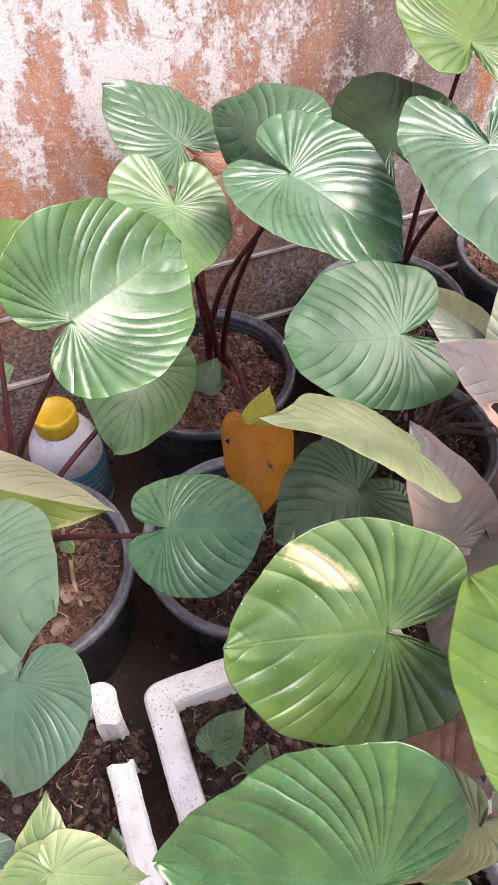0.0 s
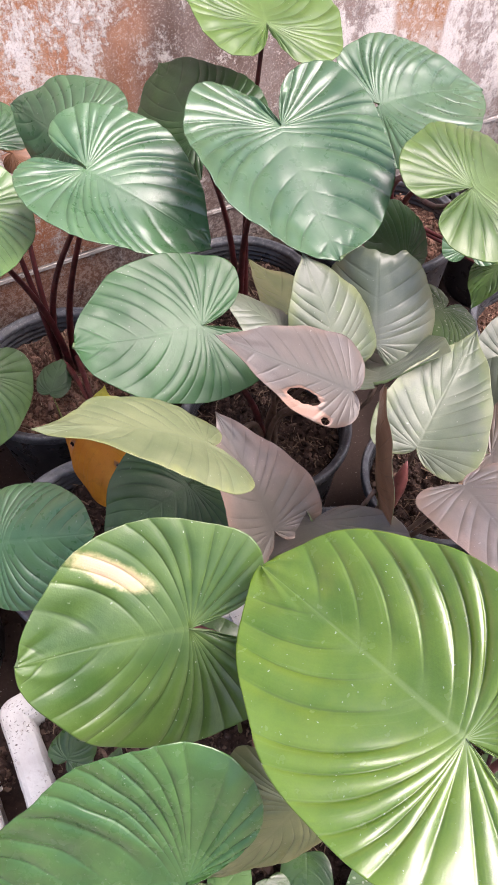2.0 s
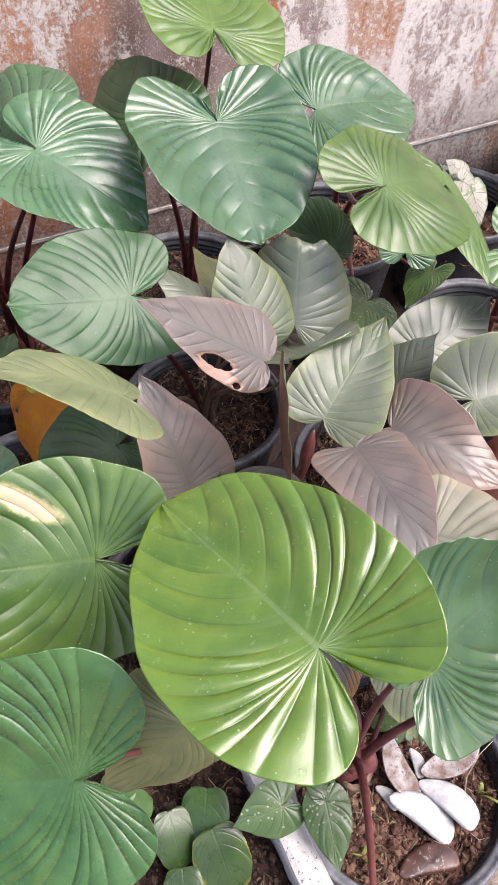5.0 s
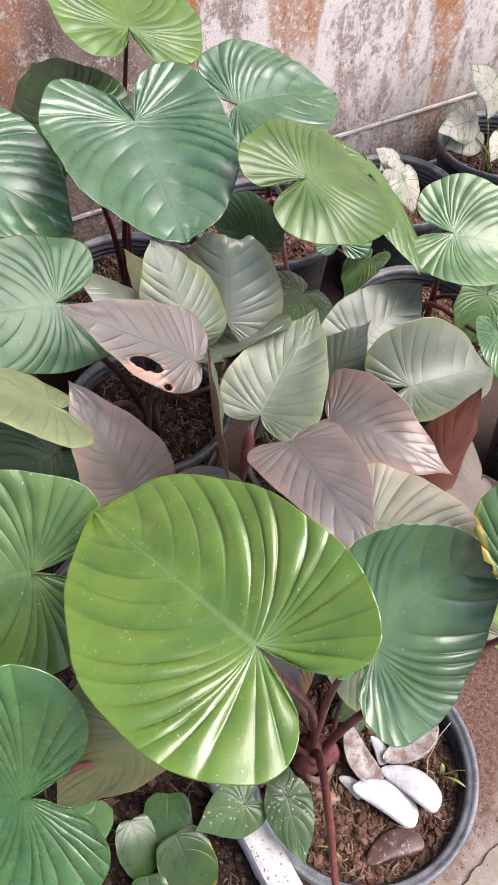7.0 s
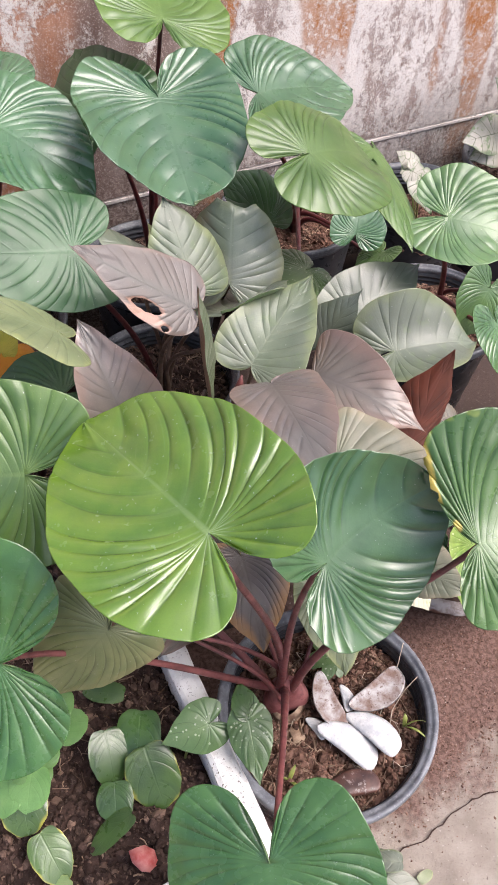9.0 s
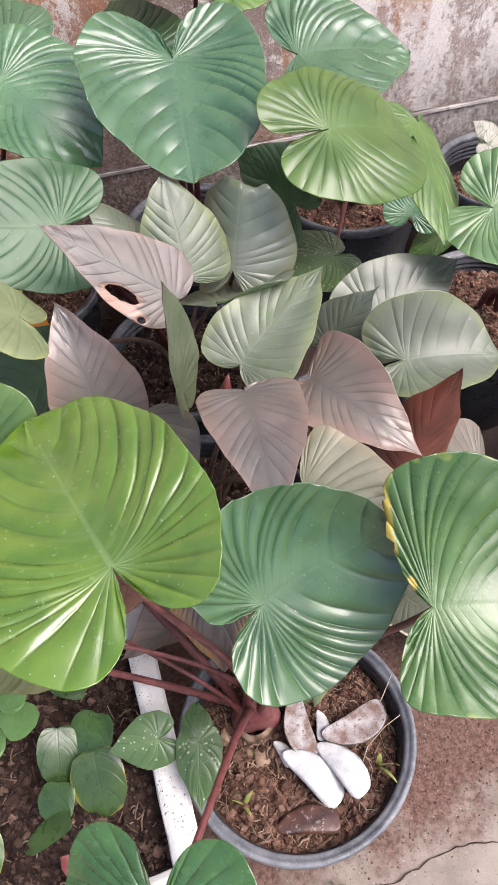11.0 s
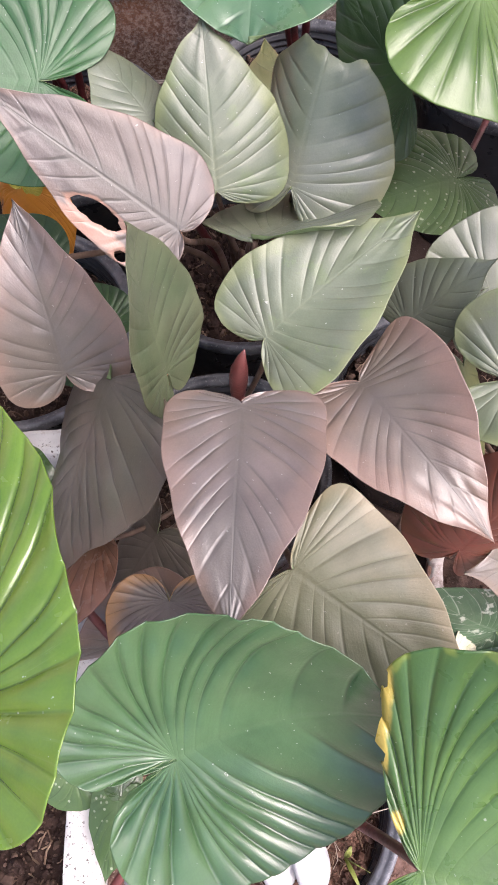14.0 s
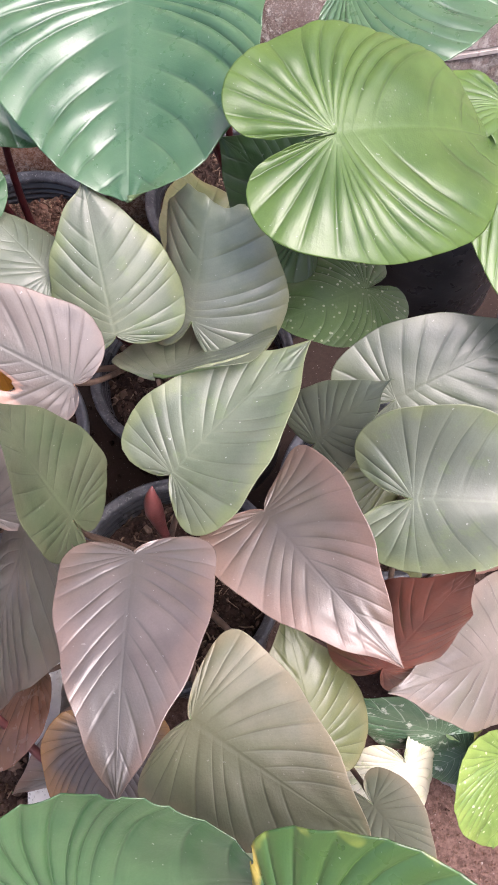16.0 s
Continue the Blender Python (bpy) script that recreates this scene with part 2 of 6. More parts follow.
M = {
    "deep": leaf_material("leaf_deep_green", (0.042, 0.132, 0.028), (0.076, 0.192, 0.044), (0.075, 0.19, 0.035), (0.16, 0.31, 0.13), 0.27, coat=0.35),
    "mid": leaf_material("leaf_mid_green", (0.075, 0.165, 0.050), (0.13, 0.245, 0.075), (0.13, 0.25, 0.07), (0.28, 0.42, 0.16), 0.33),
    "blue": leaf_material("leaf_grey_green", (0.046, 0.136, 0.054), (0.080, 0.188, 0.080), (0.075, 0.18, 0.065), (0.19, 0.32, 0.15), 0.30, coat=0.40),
    # grey-green again, with sky sheen put into a paler colour
    "blue_lit": leaf_material("leaf_grey_green_lit", (0.078, 0.170, 0.086), (0.120, 0.228, 0.124), (0.13, 0.22, 0.11), (0.22, 0.34, 0.19), 0.34, coat=0.5),
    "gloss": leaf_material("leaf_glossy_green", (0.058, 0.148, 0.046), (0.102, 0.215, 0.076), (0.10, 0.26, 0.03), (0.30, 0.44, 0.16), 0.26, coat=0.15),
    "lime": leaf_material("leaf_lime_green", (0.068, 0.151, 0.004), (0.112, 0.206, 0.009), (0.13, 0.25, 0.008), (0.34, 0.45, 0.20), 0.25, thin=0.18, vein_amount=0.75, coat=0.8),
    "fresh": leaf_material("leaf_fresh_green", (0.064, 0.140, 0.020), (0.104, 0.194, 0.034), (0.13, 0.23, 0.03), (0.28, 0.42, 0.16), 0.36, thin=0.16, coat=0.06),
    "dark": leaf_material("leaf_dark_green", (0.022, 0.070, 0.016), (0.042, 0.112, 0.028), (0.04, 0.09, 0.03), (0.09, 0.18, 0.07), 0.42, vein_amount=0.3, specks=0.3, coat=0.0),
    "spotted": leaf_material("leaf_bleached_green", (0.044, 0.104, 0.018), (0.086, 0.162, 0.030), (0.10, 0.18, 0.03), (0.30, 0.40, 0.12), 0.34,
                             vein_amount=0.4, specks=0.8, patch=(0.062, 0.062, 0.015, (0.55, 0.50, 0.26))),
    "yellow_edge": leaf_material("leaf_yellow_margin", (0.046, 0.120, 0.020), (0.082, 0.178, 0.036), (0.30, 0.36, 0.045), (0.22, 0.36, 0.08), 0.30,
                                 edge_from=1.0, edge_amount=0.5, scar=(0.62, 0.48, 0.10)),
    "olive": leaf_material("leaf_olive", (0.135, 0.165, 0.055), (0.205, 0.225, 0.085), (0.30, 0.26, 0.11), (0.20, 0.21, 0.10), 0.42, vein_amount=0.5, specks=0.25),
    "sage": leaf_material("leaf_sage", (0.102, 0.136, 0.080), (0.156, 0.190, 0.118), (0.24, 0.28, 0.09), (0.30, 0.34, 0.22), 0.45, crease_shade=0.22, specks=0.5, blotch=(0.15, 0.22, 0.075), blotch_amount=0.25, tint=(0.132, 0.148, 0.110), coat=0.06),
    # lighter copy of sage: light put into the colour of one dim blade
    "sage_lit": leaf_material("leaf_sage_lit", (0.158, 0.198, 0.126), (0.222, 0.260, 0.168), (0.30, 0.32, 0.10), (0.30, 0.34, 0.22), 0.36, crease_shade=0.2, specks=0.4, tint=(0.21, 0.225, 0.185), coat=0.35),
    "sage_dark": leaf_material("leaf_sage_dark", (0.105, 0.135, 0.085), (0.165, 0.195, 0.13), (0.17, 0.20, 0.10), (0.22, 0.25, 0.17), 0.42, specks=0.4, tint=(0.13, 0.15, 0.12)),
    "mauve": leaf_material("leaf_mauve", (0.122, 0.098, 0.084), (0.188, 0.153, 0.134), (0.28, 0.170, 0.124), (0.125, 0.112, 0.100), 0.33, coat=0.45, crease_shade=0.14, centre=(0.090, 0.084, 0.070), mid_amount=0.0, edge_from=0.60, edge_amount=0.5, specks=0.3, vein_amount=0.6, tint=(0.145, 0.132, 0.112)),
    "rose": leaf_material("leaf_rose", (0.140, 0.104, 0.084), (0.212, 0.158, 0.127), (0.31, 0.180, 0.128), (0.12, 0.105, 0.09), 0.37, coat=0.28, crease_shade=0.12, centre=(0.092, 0.082, 0.066), mid_amount=0.0, edge_from=0.45, edge_amount=0.52, specks=0.25, vein_amount=0.7, tint=(0.160, 0.138, 0.106)),
    "taupe": leaf_material("leaf_taupe", (0.150, 0.126, 0.104), (0.225, 0.192, 0.162), (0.27, 0.19, 0.14), (0.17, 0.15, 0.115), 0.40, coat=0.25, specks=0.3, tint=(0.150, 0.150, 0.105)),
    "khaki": leaf_material("leaf_khaki", (0.145, 0.145, 0.090), (0.205, 0.200, 0.135), (0.33, 0.25, 0.14), (0.14, 0.14, 0.08), 0.48, coat=0.0, crease_shade=0.25, centre=(0.115, 0.12, 0.07), mid_amount=0.0, specks=0.25, vein_amount=0.6, tint=(0.145, 0.165, 0.095)),
    "straw": leaf_material("leaf_pale_yellow_green", (0.125, 0.225, 0.045), (0.20, 0.305, 0.085), (0.42, 0.42, 0.13), (0.28, 0.34, 0.14), 0.40, specks=0.3, tint=(0.26, 0.32, 0.14)),
    "russet": leaf_material("leaf_russet", (0.105, 0.026, 0.015), (0.185, 0.048, 0.027), (0.20, 0.05, 0.027), (0.24, 0.04, 0.03), 0.33, specks=0.1),
    "copper": leaf_material("leaf_copper", (0.20, 0.090, 0.055), (0.32, 0.160, 0.105), (0.34, 0.17, 0.11), (0.20, 0.11, 0.07), 0.26, specks=0.1),
    "amber": leaf_material("leaf_amber", (0.80, 0.29, 0.004), (0.92, 0.40, 0.008), (0.75, 0.27, 0.006), (0.62, 0.28, 0.012), 0.42, specks=0.0, blotch=(0.45, 0.17, 0.01), blotch_amount=0.25, thin=0.3, crease_shade=0.08, vein_amount=0.2),
    "lemon": leaf_material("leaf_lemon", (0.32, 0.33, 0.02), (0.52, 0.46, 0.04), (0.40, 0.38, 0.03), (0.55, 0.50, 0.12), 0.40, specks=0.1),
    "cream": leaf_material("leaf_cream", (0.52, 0.50, 0.36), (0.64, 0.60, 0.46), (0.55, 0.55, 0.34), (0.60, 0.58, 0.40), 0.45, specks=0.2, blotch=(0.34, 0.42, 0.16), blotch_amount=0.5),
    "caladium": leaf_material("leaf_white_veined", (0.34, 0.33, 0.25), (0.48, 0.45, 0.37), (0.11, 0.17, 0.07), (0.05, 0.075, 0.03), 0.5, edge_from=0.78, specks=0.0, mid_amount=1.0, full=True, coat=0.0,
                              blotch=(0.12, 0.21, 0.07), blotch_amount=0.75, vein_amount=0.95, edge_amount=0.9, vein_width=0.08),
    "variegated": leaf_material("leaf_variegated", (0.05, 0.12, 0.06), (0.09, 0.18, 0.09), (0.12, 0.24, 0.10), (0.42, 0.50, 0.38), 0.36, blotch=(0.58, 0.62, 0.52), blotch_amount=0.95, vein_amount=0.75, full=True),
    "speckled": leaf_material("leaf_speckled", (0.075, 0.15, 0.045), (0.12, 0.205, 0.07), (0.10, 0.19, 0.05), (0.20, 0.30, 0.12), 0.38, specks=0.5, dots=(0.52, 0.56, 0.40)),
    "weed": leaf_material("leaf_weed", (0.028, 0.075, 0.014), (0.065, 0.14, 0.028), (0.07, 0.14, 0.02), (0.10, 0.18, 0.05), 0.30, specks=0.2, vein_amount=0.12, mid_amount=0.15, crease_shade=0.12),
    "weed_yellow": leaf_material("leaf_weed_yellow_edge", (0.040, 0.095, 0.016), (0.080, 0.155, 0.028), (0.46, 0.42, 0.05), (0.10, 0.18, 0.05), 0.30, specks=0.2, vein_amount=0.12, mid_amount=0.15, crease_shade=0.12, edge_from=0.9, edge_amount=0.9),
    "sprout": leaf_material("leaf_sprout_green", (0.10, 0.24, 0.055), (0.17, 0.34, 0.09), (0.16, 0.33, 0.07), (0.26, 0.42, 0.14), 0.32, specks=0.1, vein_amount=0.2, crease_shade=0.12),
    "ochre": leaf_material("leaf_ochre", (0.22, 0.070, 0.012), (0.34, 0.12, 0.022), (0.20, 0.06, 0.012), (0.26, 0.10, 0.03), 0.5, specks=0.1),
    "lime_speckled": leaf_material("leaf_lime_speckled", (0.12, 0.22, 0.03), (0.22, 0.33, 0.06), (0.28, 0.38, 0.06), (0.30, 0.40, 0.12), 0.34, specks=0.5, dots=(0.62, 0.66, 0.46)),
    "withered": leaf_material("leaf_withered", (0.12, 0.090, 0.075), (0.185, 0.145, 0.115), (0.44, 0.21, 0.05), (0.13, 0.14, 0.08), 0.45, specks=0.2, edge_from=0.5, edge_amount=0.9),
    "waxy": leaf_material("leaf_waxy_green", (0.032, 0.098, 0.030), (0.058, 0.142, 0.048), (0.06, 0.14, 0.04), (0.15, 0.27, 0.11), 0.38, coat=0.65),
    "satin": leaf_material("leaf_satin_green", (0.018, 0.090, 0.020), (0.034, 0.132, 0.034), (0.042, 0.12, 0.03), (0.10, 0.22, 0.09), 0.44, coat=0.0),
    "bronze": leaf_material("leaf_bronze", (0.082, 0.070, 0.061), (0.132, 0.110, 0.097), (0.27, 0.165, 0.115), (0.08, 0.075, 0.065), 0.42, crease_shade=0.15, centre=(0.085, 0.085, 0.070), mid_amount=0.0, edge_from=0.8, edge_amount=0.35, specks=0.3, coat=0.0, tint=(0.122, 0.098, 0.080), scar=(0.38, 0.235, 0.175)),
    "drab": leaf_material("leaf_drab_green", (0.064, 0.094, 0.044), (0.104, 0.138, 0.068), (0.13, 0.14, 0.07), (0.14, 0.17, 0.09), 0.38, specks=0.3, tint=(0.098, 0.105, 0.066)),
    "yellowing": leaf_material("leaf_yellowing", (0.13, 0.19, 0.012), (0.22, 0.28, 0.025), (0.50, 0.48, 0.20), (0.24, 0.30, 0.05), 0.40, specks=0.2, edge_from=0.9, edge_amount=0.8, thin=0.2, half=(0.60, 0.57, 0.34)),
    "moss": leaf_material("leaf_pale_olive", (0.14, 0.175, 0.078), (0.205, 0.235, 0.112), (0.34, 0.36, 0.10), (0.20, 0.24, 0.11), 0.42, crease_shade=0.2, edge_from=0.85, specks=0.4),
    "under": leaf_material("leaf_underside", (0.13, 0.21, 0.08), (0.19, 0.27, 0.11), (0.18, 0.26, 0.10), (0.26, 0.34, 0.16), 0.55, specks=0.0),
    "under_brown": leaf_material("leaf_underside_brown", (0.14, 0.06, 0.03), (0.22, 0.105, 0.055), (0.22, 0.10, 0.06), (0.24, 0.12, 0.07), 0.55, specks=0.0),
    "weed_pale": plain_material("grass_blade", (0.20, 0.24, 0.05), (0.30, 0.33, 0.09), 60, 0.5),
    "stalk": plain_material("stalk_wine", (0.05, 0.010, 0.012), (0.105, 0.022, 0.022), 30, 0.38),
    "stalk_red": plain_material("stalk_crimson", (0.105, 0.030, 0.028), (0.235, 0.075, 0.070), 22, 0.40, spots=(0.05, 0.015, 0.014)),
    "crown_red": plain_material("crown_crimson", (0.16, 0.045, 0.045), (0.32, 0.12, 0.11), 40, 0.42, spots=(0.10, 0.03, 0.03)),
    "fibre": plain_material("dry_fibre", (0.10, 0.055, 0.035), (0.42, 0.30, 0.21), 35, 0.85, 300, 0.0005, 0.2),
    "stalk_grey": plain_material("stalk_grey_brown", (0.10, 0.065, 0.045), (0.18, 0.12, 0.09), 30, 0.5),
    "stalk_green": plain_material("stalk_green", (0.16, 0.20, 0.05), (0.24, 0.26, 0.08), 30, 0.5),
    "pot": plain_material("black_plastic", (0.024, 0.025, 0.028), (0.048, 0.050, 0.055), 14, 0.32, 320, 0.0004, spots=(0.10, 0.09, 0.08), spot_amount=0.35),
    "pot_rim": plain_material("worn_black_plastic", (0.045, 0.048, 0.055), (0.12, 0.125, 0.138), 45, 0.45, 260, 0.0008, spots=(0.30, 0.30, 0.30), spot_amount=0.45),
    "pot_rim_pale": plain_material("scuffed_grey_plastic", (0.11, 0.115, 0.13), (0.22, 0.23, 0.25), 45, 0.45, 260, 0.0008, spots=(0.36, 0.36, 0.37), spot_amount=0.4),
    "soil": plain_material("brown_soil", (0.062, 0.032, 0.022), (0.170, 0.092, 0.065), 60, 0.9, 240, 0.004, 0.25, spots=(0.17, 0.10, 0.07), spot_amount=0.6),
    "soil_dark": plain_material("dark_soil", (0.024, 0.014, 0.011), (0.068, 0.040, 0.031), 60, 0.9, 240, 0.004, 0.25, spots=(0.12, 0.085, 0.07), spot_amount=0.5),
    "clod": plain_material("soil_clod", (0.105, 0.053, 0.037), (0.245, 0.137, 0.098), 45, 0.9, 300, 0.003, 0.2, spots=(0.24, 0.15, 0.11), spot_amount=0.5),
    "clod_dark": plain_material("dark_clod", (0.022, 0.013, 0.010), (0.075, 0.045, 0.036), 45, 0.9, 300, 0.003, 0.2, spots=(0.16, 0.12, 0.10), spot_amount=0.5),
    "foam": plain_material("white_foam", (0.72, 0.70, 0.67), (0.86, 0.85, 0.82), 22, 0.75, 150, 0.0016, 0.3, spots=(0.42, 0.34, 0.28), spot_amount=0.28),
    "shell": plain_material("mussel_nacre", (0.46, 0.47, 0.49), (0.70, 0.69, 0.67), 75, 0.36, 200, 0.0006, 0.6, spots=(0.34, 0.31, 0.30), spot_amount=0.4),
    "shell_dirty": plain_material("soiled_nacre", (0.52, 0.50, 0.49), (0.20, 0.12, 0.09), 45, 0.5, 220, 0.001, 0.5, spots=(0.12, 0.06, 0.04), spot_amount=0.8),
    "crust": plain_material("pale_crust", (0.22, 0.17, 0.15), (0.48, 0.44, 0.42), 60, 0.8, 160, 0.002, 0.3, spots=(0.50, 0.46, 0.43), spot_amount=0.6),
    "shell_out": plain_material("mussel_outside", (0.10, 0.085, 0.08), (0.26, 0.23, 0.22), 60, 0.5, 200, 0.001),
    "shell_brown": plain_material("mussel_brown", (0.035, 0.016, 0.014), (0.12, 0.055, 0.04), 35, 0.35, 240, 0.0006, 0.6, spots=(0.5, 0.45, 0.42), spot_amount=0.4),
    "straw_bit": plain_material("dry_litter", (0.20, 0.12, 0.075), (0.42, 0.30, 0.20), 50, 0.8, 300, 0.001),
    "clay": plain_material("fired_clay", (0.19, 0.105, 0.078), (0.30, 0.175, 0.135), 22, 0.75, 120, 0.0015, 0.3, spots=(0.34, 0.28, 0.24), spot_amount=0.4),
    "cap": plain_material("yellow_plastic", (0.58, 0.36, 0.015), (0.70, 0.46, 0.025), 25, 0.42, 200, 0.0005, spots=(0.30, 0.20, 0.03), spot_amount=0.4),
    "bottle": plain_material("white_bottle_plastic", (0.60, 0.60, 0.62), (0.74, 0.73, 0.74), 15, 0.45, 200, 0.0005, spots=(0.30, 0.27, 0.26), spot_amount=0.6),
    "label": plain_material("blue_label", (0.03, 0.16, 0.25), (0.06, 0.24, 0.33), 30, 0.4, 200, 0.0003),
    "label_grey": plain_material("grey_print", (0.26, 0.25, 0.26), (0.36, 0.34, 0.35), 60, 0.5, 200, 0.0002),
    "red_scrap": plain_material("red_scrap", (0.42, 0.06, 0.05), (0.58, 0.25, 0.22), 60, 0.5, 200, 0.0003),
    "rootlet": plain_material("pale_rootlet", (0.35, 0.27, 0.20), (0.52, 0.44, 0.36), 60, 0.7, 300, 0.0004),
    "joint": plain_material("pale_mortar", (0.30, 0.26, 0.235), (0.66, 0.61, 0.57), 7, 0.9, 160, 0.003, 0.2, spots=(0.16, 0.10, 0.08), spot_amount=0.6),
    "crack": plain_material("crack_dark", (0.035, 0.022, 0.018), (0.07, 0.045, 0.036), 40, 0.95, 200, 0.002, 0.1),
}


nt = M["foam"].node_tree
pb = nt.nodes["Principled BSDF"]
old = pb.inputs["Base Color"].links[0].from_socket
grit = calc(nt, "MULTIPLY", remap(nt, noise_tex(nt, coords(nt), 330, 2, 0.5), 0.62, 0.67), remap(nt, noise_tex(nt, coords(nt), 16, 3), 0.45, 0.6))
nt.links.new(mix(nt, calc(nt, "MULTIPLY", grit, 0.85), old, (0.07, 0.045, 0.035)), pb.inputs["Base Color"])

for key in ("clod", "clod_dark", "fibre"):
    nt = M[key].node_tree
    pb = nt.nodes["Principled BSDF"]
    old = pb.inputs["Base Color"].links[0].from_socket
    isl = nt.nodes.new("ShaderNodeNewGeometry").outputs["Random Per Island"]
    nt.links.new(mix(nt, remap(nt, isl, 0.55, 1.0, 0, 0.55), mix(nt, remap(nt, isl, 0.0, 0.4, 0.6, 0), old, (0.02, 0.011, 0.008)), (0.26, 0.17, 0.125)), pb.inputs["Base Color"])


def wall_material():
    """Flaking lime wash on reddish plaster: orange and white at one end, grey-white with rust runs at the other."""
    m, nt, b = material("weathered_wall", 0.88)
    obj = coords(nt)
    sep = nt.nodes.new("ShaderNodeSeparateXYZ")
    nt.links.new(obj, sep.inputs[0])
    x, z = sep.outputs[0], sep.outputs[2]
    streak = node(nt, "ShaderNodeMapping", Scale=(1.0, 1.0, 0.22))
    nt.links.new(obj, streak.inputs[0])
    s = streak.outputs[0]
    along = calc(nt, "ADD", x, calc(nt, "MULTIPLY", calc(nt, "SUBTRACT", noise_tex(nt, s, 6, 3), 0.5), 0.5))
    rust = mix(nt, remap(nt, noise_tex(nt, obj, 14, 5, 0.65), 0.3, 0.7), (0.45, 0.150, 0.055), (0.67, 0.33, 0.185))
    rust = mix(nt, remap(nt, noise_tex(nt, s, 9, 3), 0.5, 0.7, 0, 0.7), rust, (0.47, 0.17, 0.035))
    grey = mix(nt, remap(nt, noise_tex(nt, obj, 18, 6, 0.7), 0.3, 0.7), (0.27, 0.20, 0.175), (0.50, 0.43, 0.40))
    col = mix(nt, remap(nt, along, 0.40, 0.62), rust, grey)
    # darker brown band with fewer flakes
    brown_band = calc(nt, "MULTIPLY", remap(nt, along, 0.42, 0.58), remap(nt, along, 0.66, 0.86, 1, 0))
    col = mix(nt, calc(nt, "MULTIPLY", brown_band, remap(nt, noise_tex(nt, s, 12, 4), 0.35, 0.65, 0.35, 0.9)), col, (0.165, 0.105, 0.085))
    # rust runs
    runs = calc(nt, "MULTIPLY", remap(nt, noise_tex(nt, s, 8.5, 2, 0.4), 0.565, 0.625), remap(nt, along, 0.66, 0.80))
    runs = calc(nt, "MULTIPLY", runs, remap(nt, noise_tex(nt, obj, 70, 5, 0.75), 0.36, 0.52, 0.25, 1.0))
    col = mix(nt, calc(nt, "MULTIPLY", runs, 0.95), col, (0.47, 0.18, 0.045))
    # white flakes: fine grains gathered in larger clouds and vertical runs
    cloud = calc(nt, "ADD", calc(nt, "MULTIPLY", noise_tex(nt, s, 13, 6, 0.7), 1.15), calc(nt, "MULTIPLY", noise_tex(nt, obj, 6, 4), 0.40))
    cloud = calc(nt, "ADD", cloud, calc(nt, "MULTIPLY", calc(nt, "SUBTRACT", z, 0.62), 0.55))
    cloud = calc(nt, "ADD", cloud, remap(nt, along, 0.76, 1.05, 0, 0.15))
    cloud = calc(nt, "ADD", cloud, calc(nt, "MULTIPLY", remap(nt, along, 0.78, 1.05), remap(nt, z, 0.36, 0.68, 0.11, 0.0)))
    cloud = calc(nt, "ADD", cloud, calc(nt, "MULTIPLY", remap(nt, along, 0.05, 0.42, 0.02, -0.03), remap(nt, z, 0.60, 0.74)))
    cloud = calc(nt, "SUBTRACT", cloud, calc(nt, "MULTIPLY", brown_band, 0.22))
    drip = node(nt, "ShaderNodeMapping", Scale=(1.0, 1.0, 0.55))
    nt.links.new(obj, drip.inputs[0])
    grain = noise_tex(nt, drip.outputs[0], 17, 12, 0.74)
    limit = remap(nt, cloud, 0.50, 1.02, 0.61, 0.43)
    crumb = calc(nt, "MULTIPLY", calc(nt, "SUBTRACT", noise_tex(nt, obj, 95, 6, 0.75), 0.5), 0.62)
    flake = remap(nt, calc(nt, "ADD", calc(nt, "SUBTRACT", grain, limit), crumb), -0.07, 0.07)
    flake = calc(nt, "MULTIPLY", flake, calc(nt, "SUBTRACT", 1.0, calc(nt, "MULTIPLY", runs, 0.75)))
    col = mix(nt, calc(nt, "MULTIPLY", remap(nt, cloud, 0.60, 1.0, 0, 0.35), calc(nt, "SUBTRACT", 1.0, runs)), col, (0.70, 0.52, 0.44))
    col = mix(nt, calc(nt, "MULTIPLY", flake, 0.95), col, (0.92, 0.87, 0.815))
    speck = remap(nt, noise_tex(nt, obj, 300, 3, 0.7), 0.50, 0.64, 0, 0.42)
    col = mix(nt, speck, col, (0.30, 0.17, 0.13))
    light = remap(nt, noise_tex(nt, obj, 340, 3, 0.7), 0.53, 0.64, 0, 0.5)
    col = mix(nt, light, col, (0.84, 0.72, 0.64))
    pits = remap(nt, noise_tex(nt, obj, 210, 2, 0.6), 0.62, 0.72, 0, 0.28)
    col = mix(nt, pits, col, (0.12, 0.085, 0.075))
    # darker, with grey-brown grains, towards the foot
    foot = remap(nt, calc(nt, "ADD", z, calc(nt, "MULTIPLY", noise_tex(nt, obj, 9, 4), 0.25)), 0.32, 0.66, 0.85, 0)
    col = mix(nt, foot, col, mix(nt, remap(nt, noise_tex(nt, obj, 130, 5, 0.8), 0.42, 0.62), (0.075, 0.052, 0.043), (0.36, 0.30, 0.26)))
    nt.links.new(col, b.inputs["Base Color"])
    b.inputs["Specular IOR Level"].default_value = 0.2
    bump(nt, b, calc(nt, "ADD", calc(nt, "MULTIPLY", noise_tex(nt, obj, 160, 5, 0.7), 0.7), calc(nt, "MULTIPLY", flake, 0.5)), 0.8, 0.004)
    return m


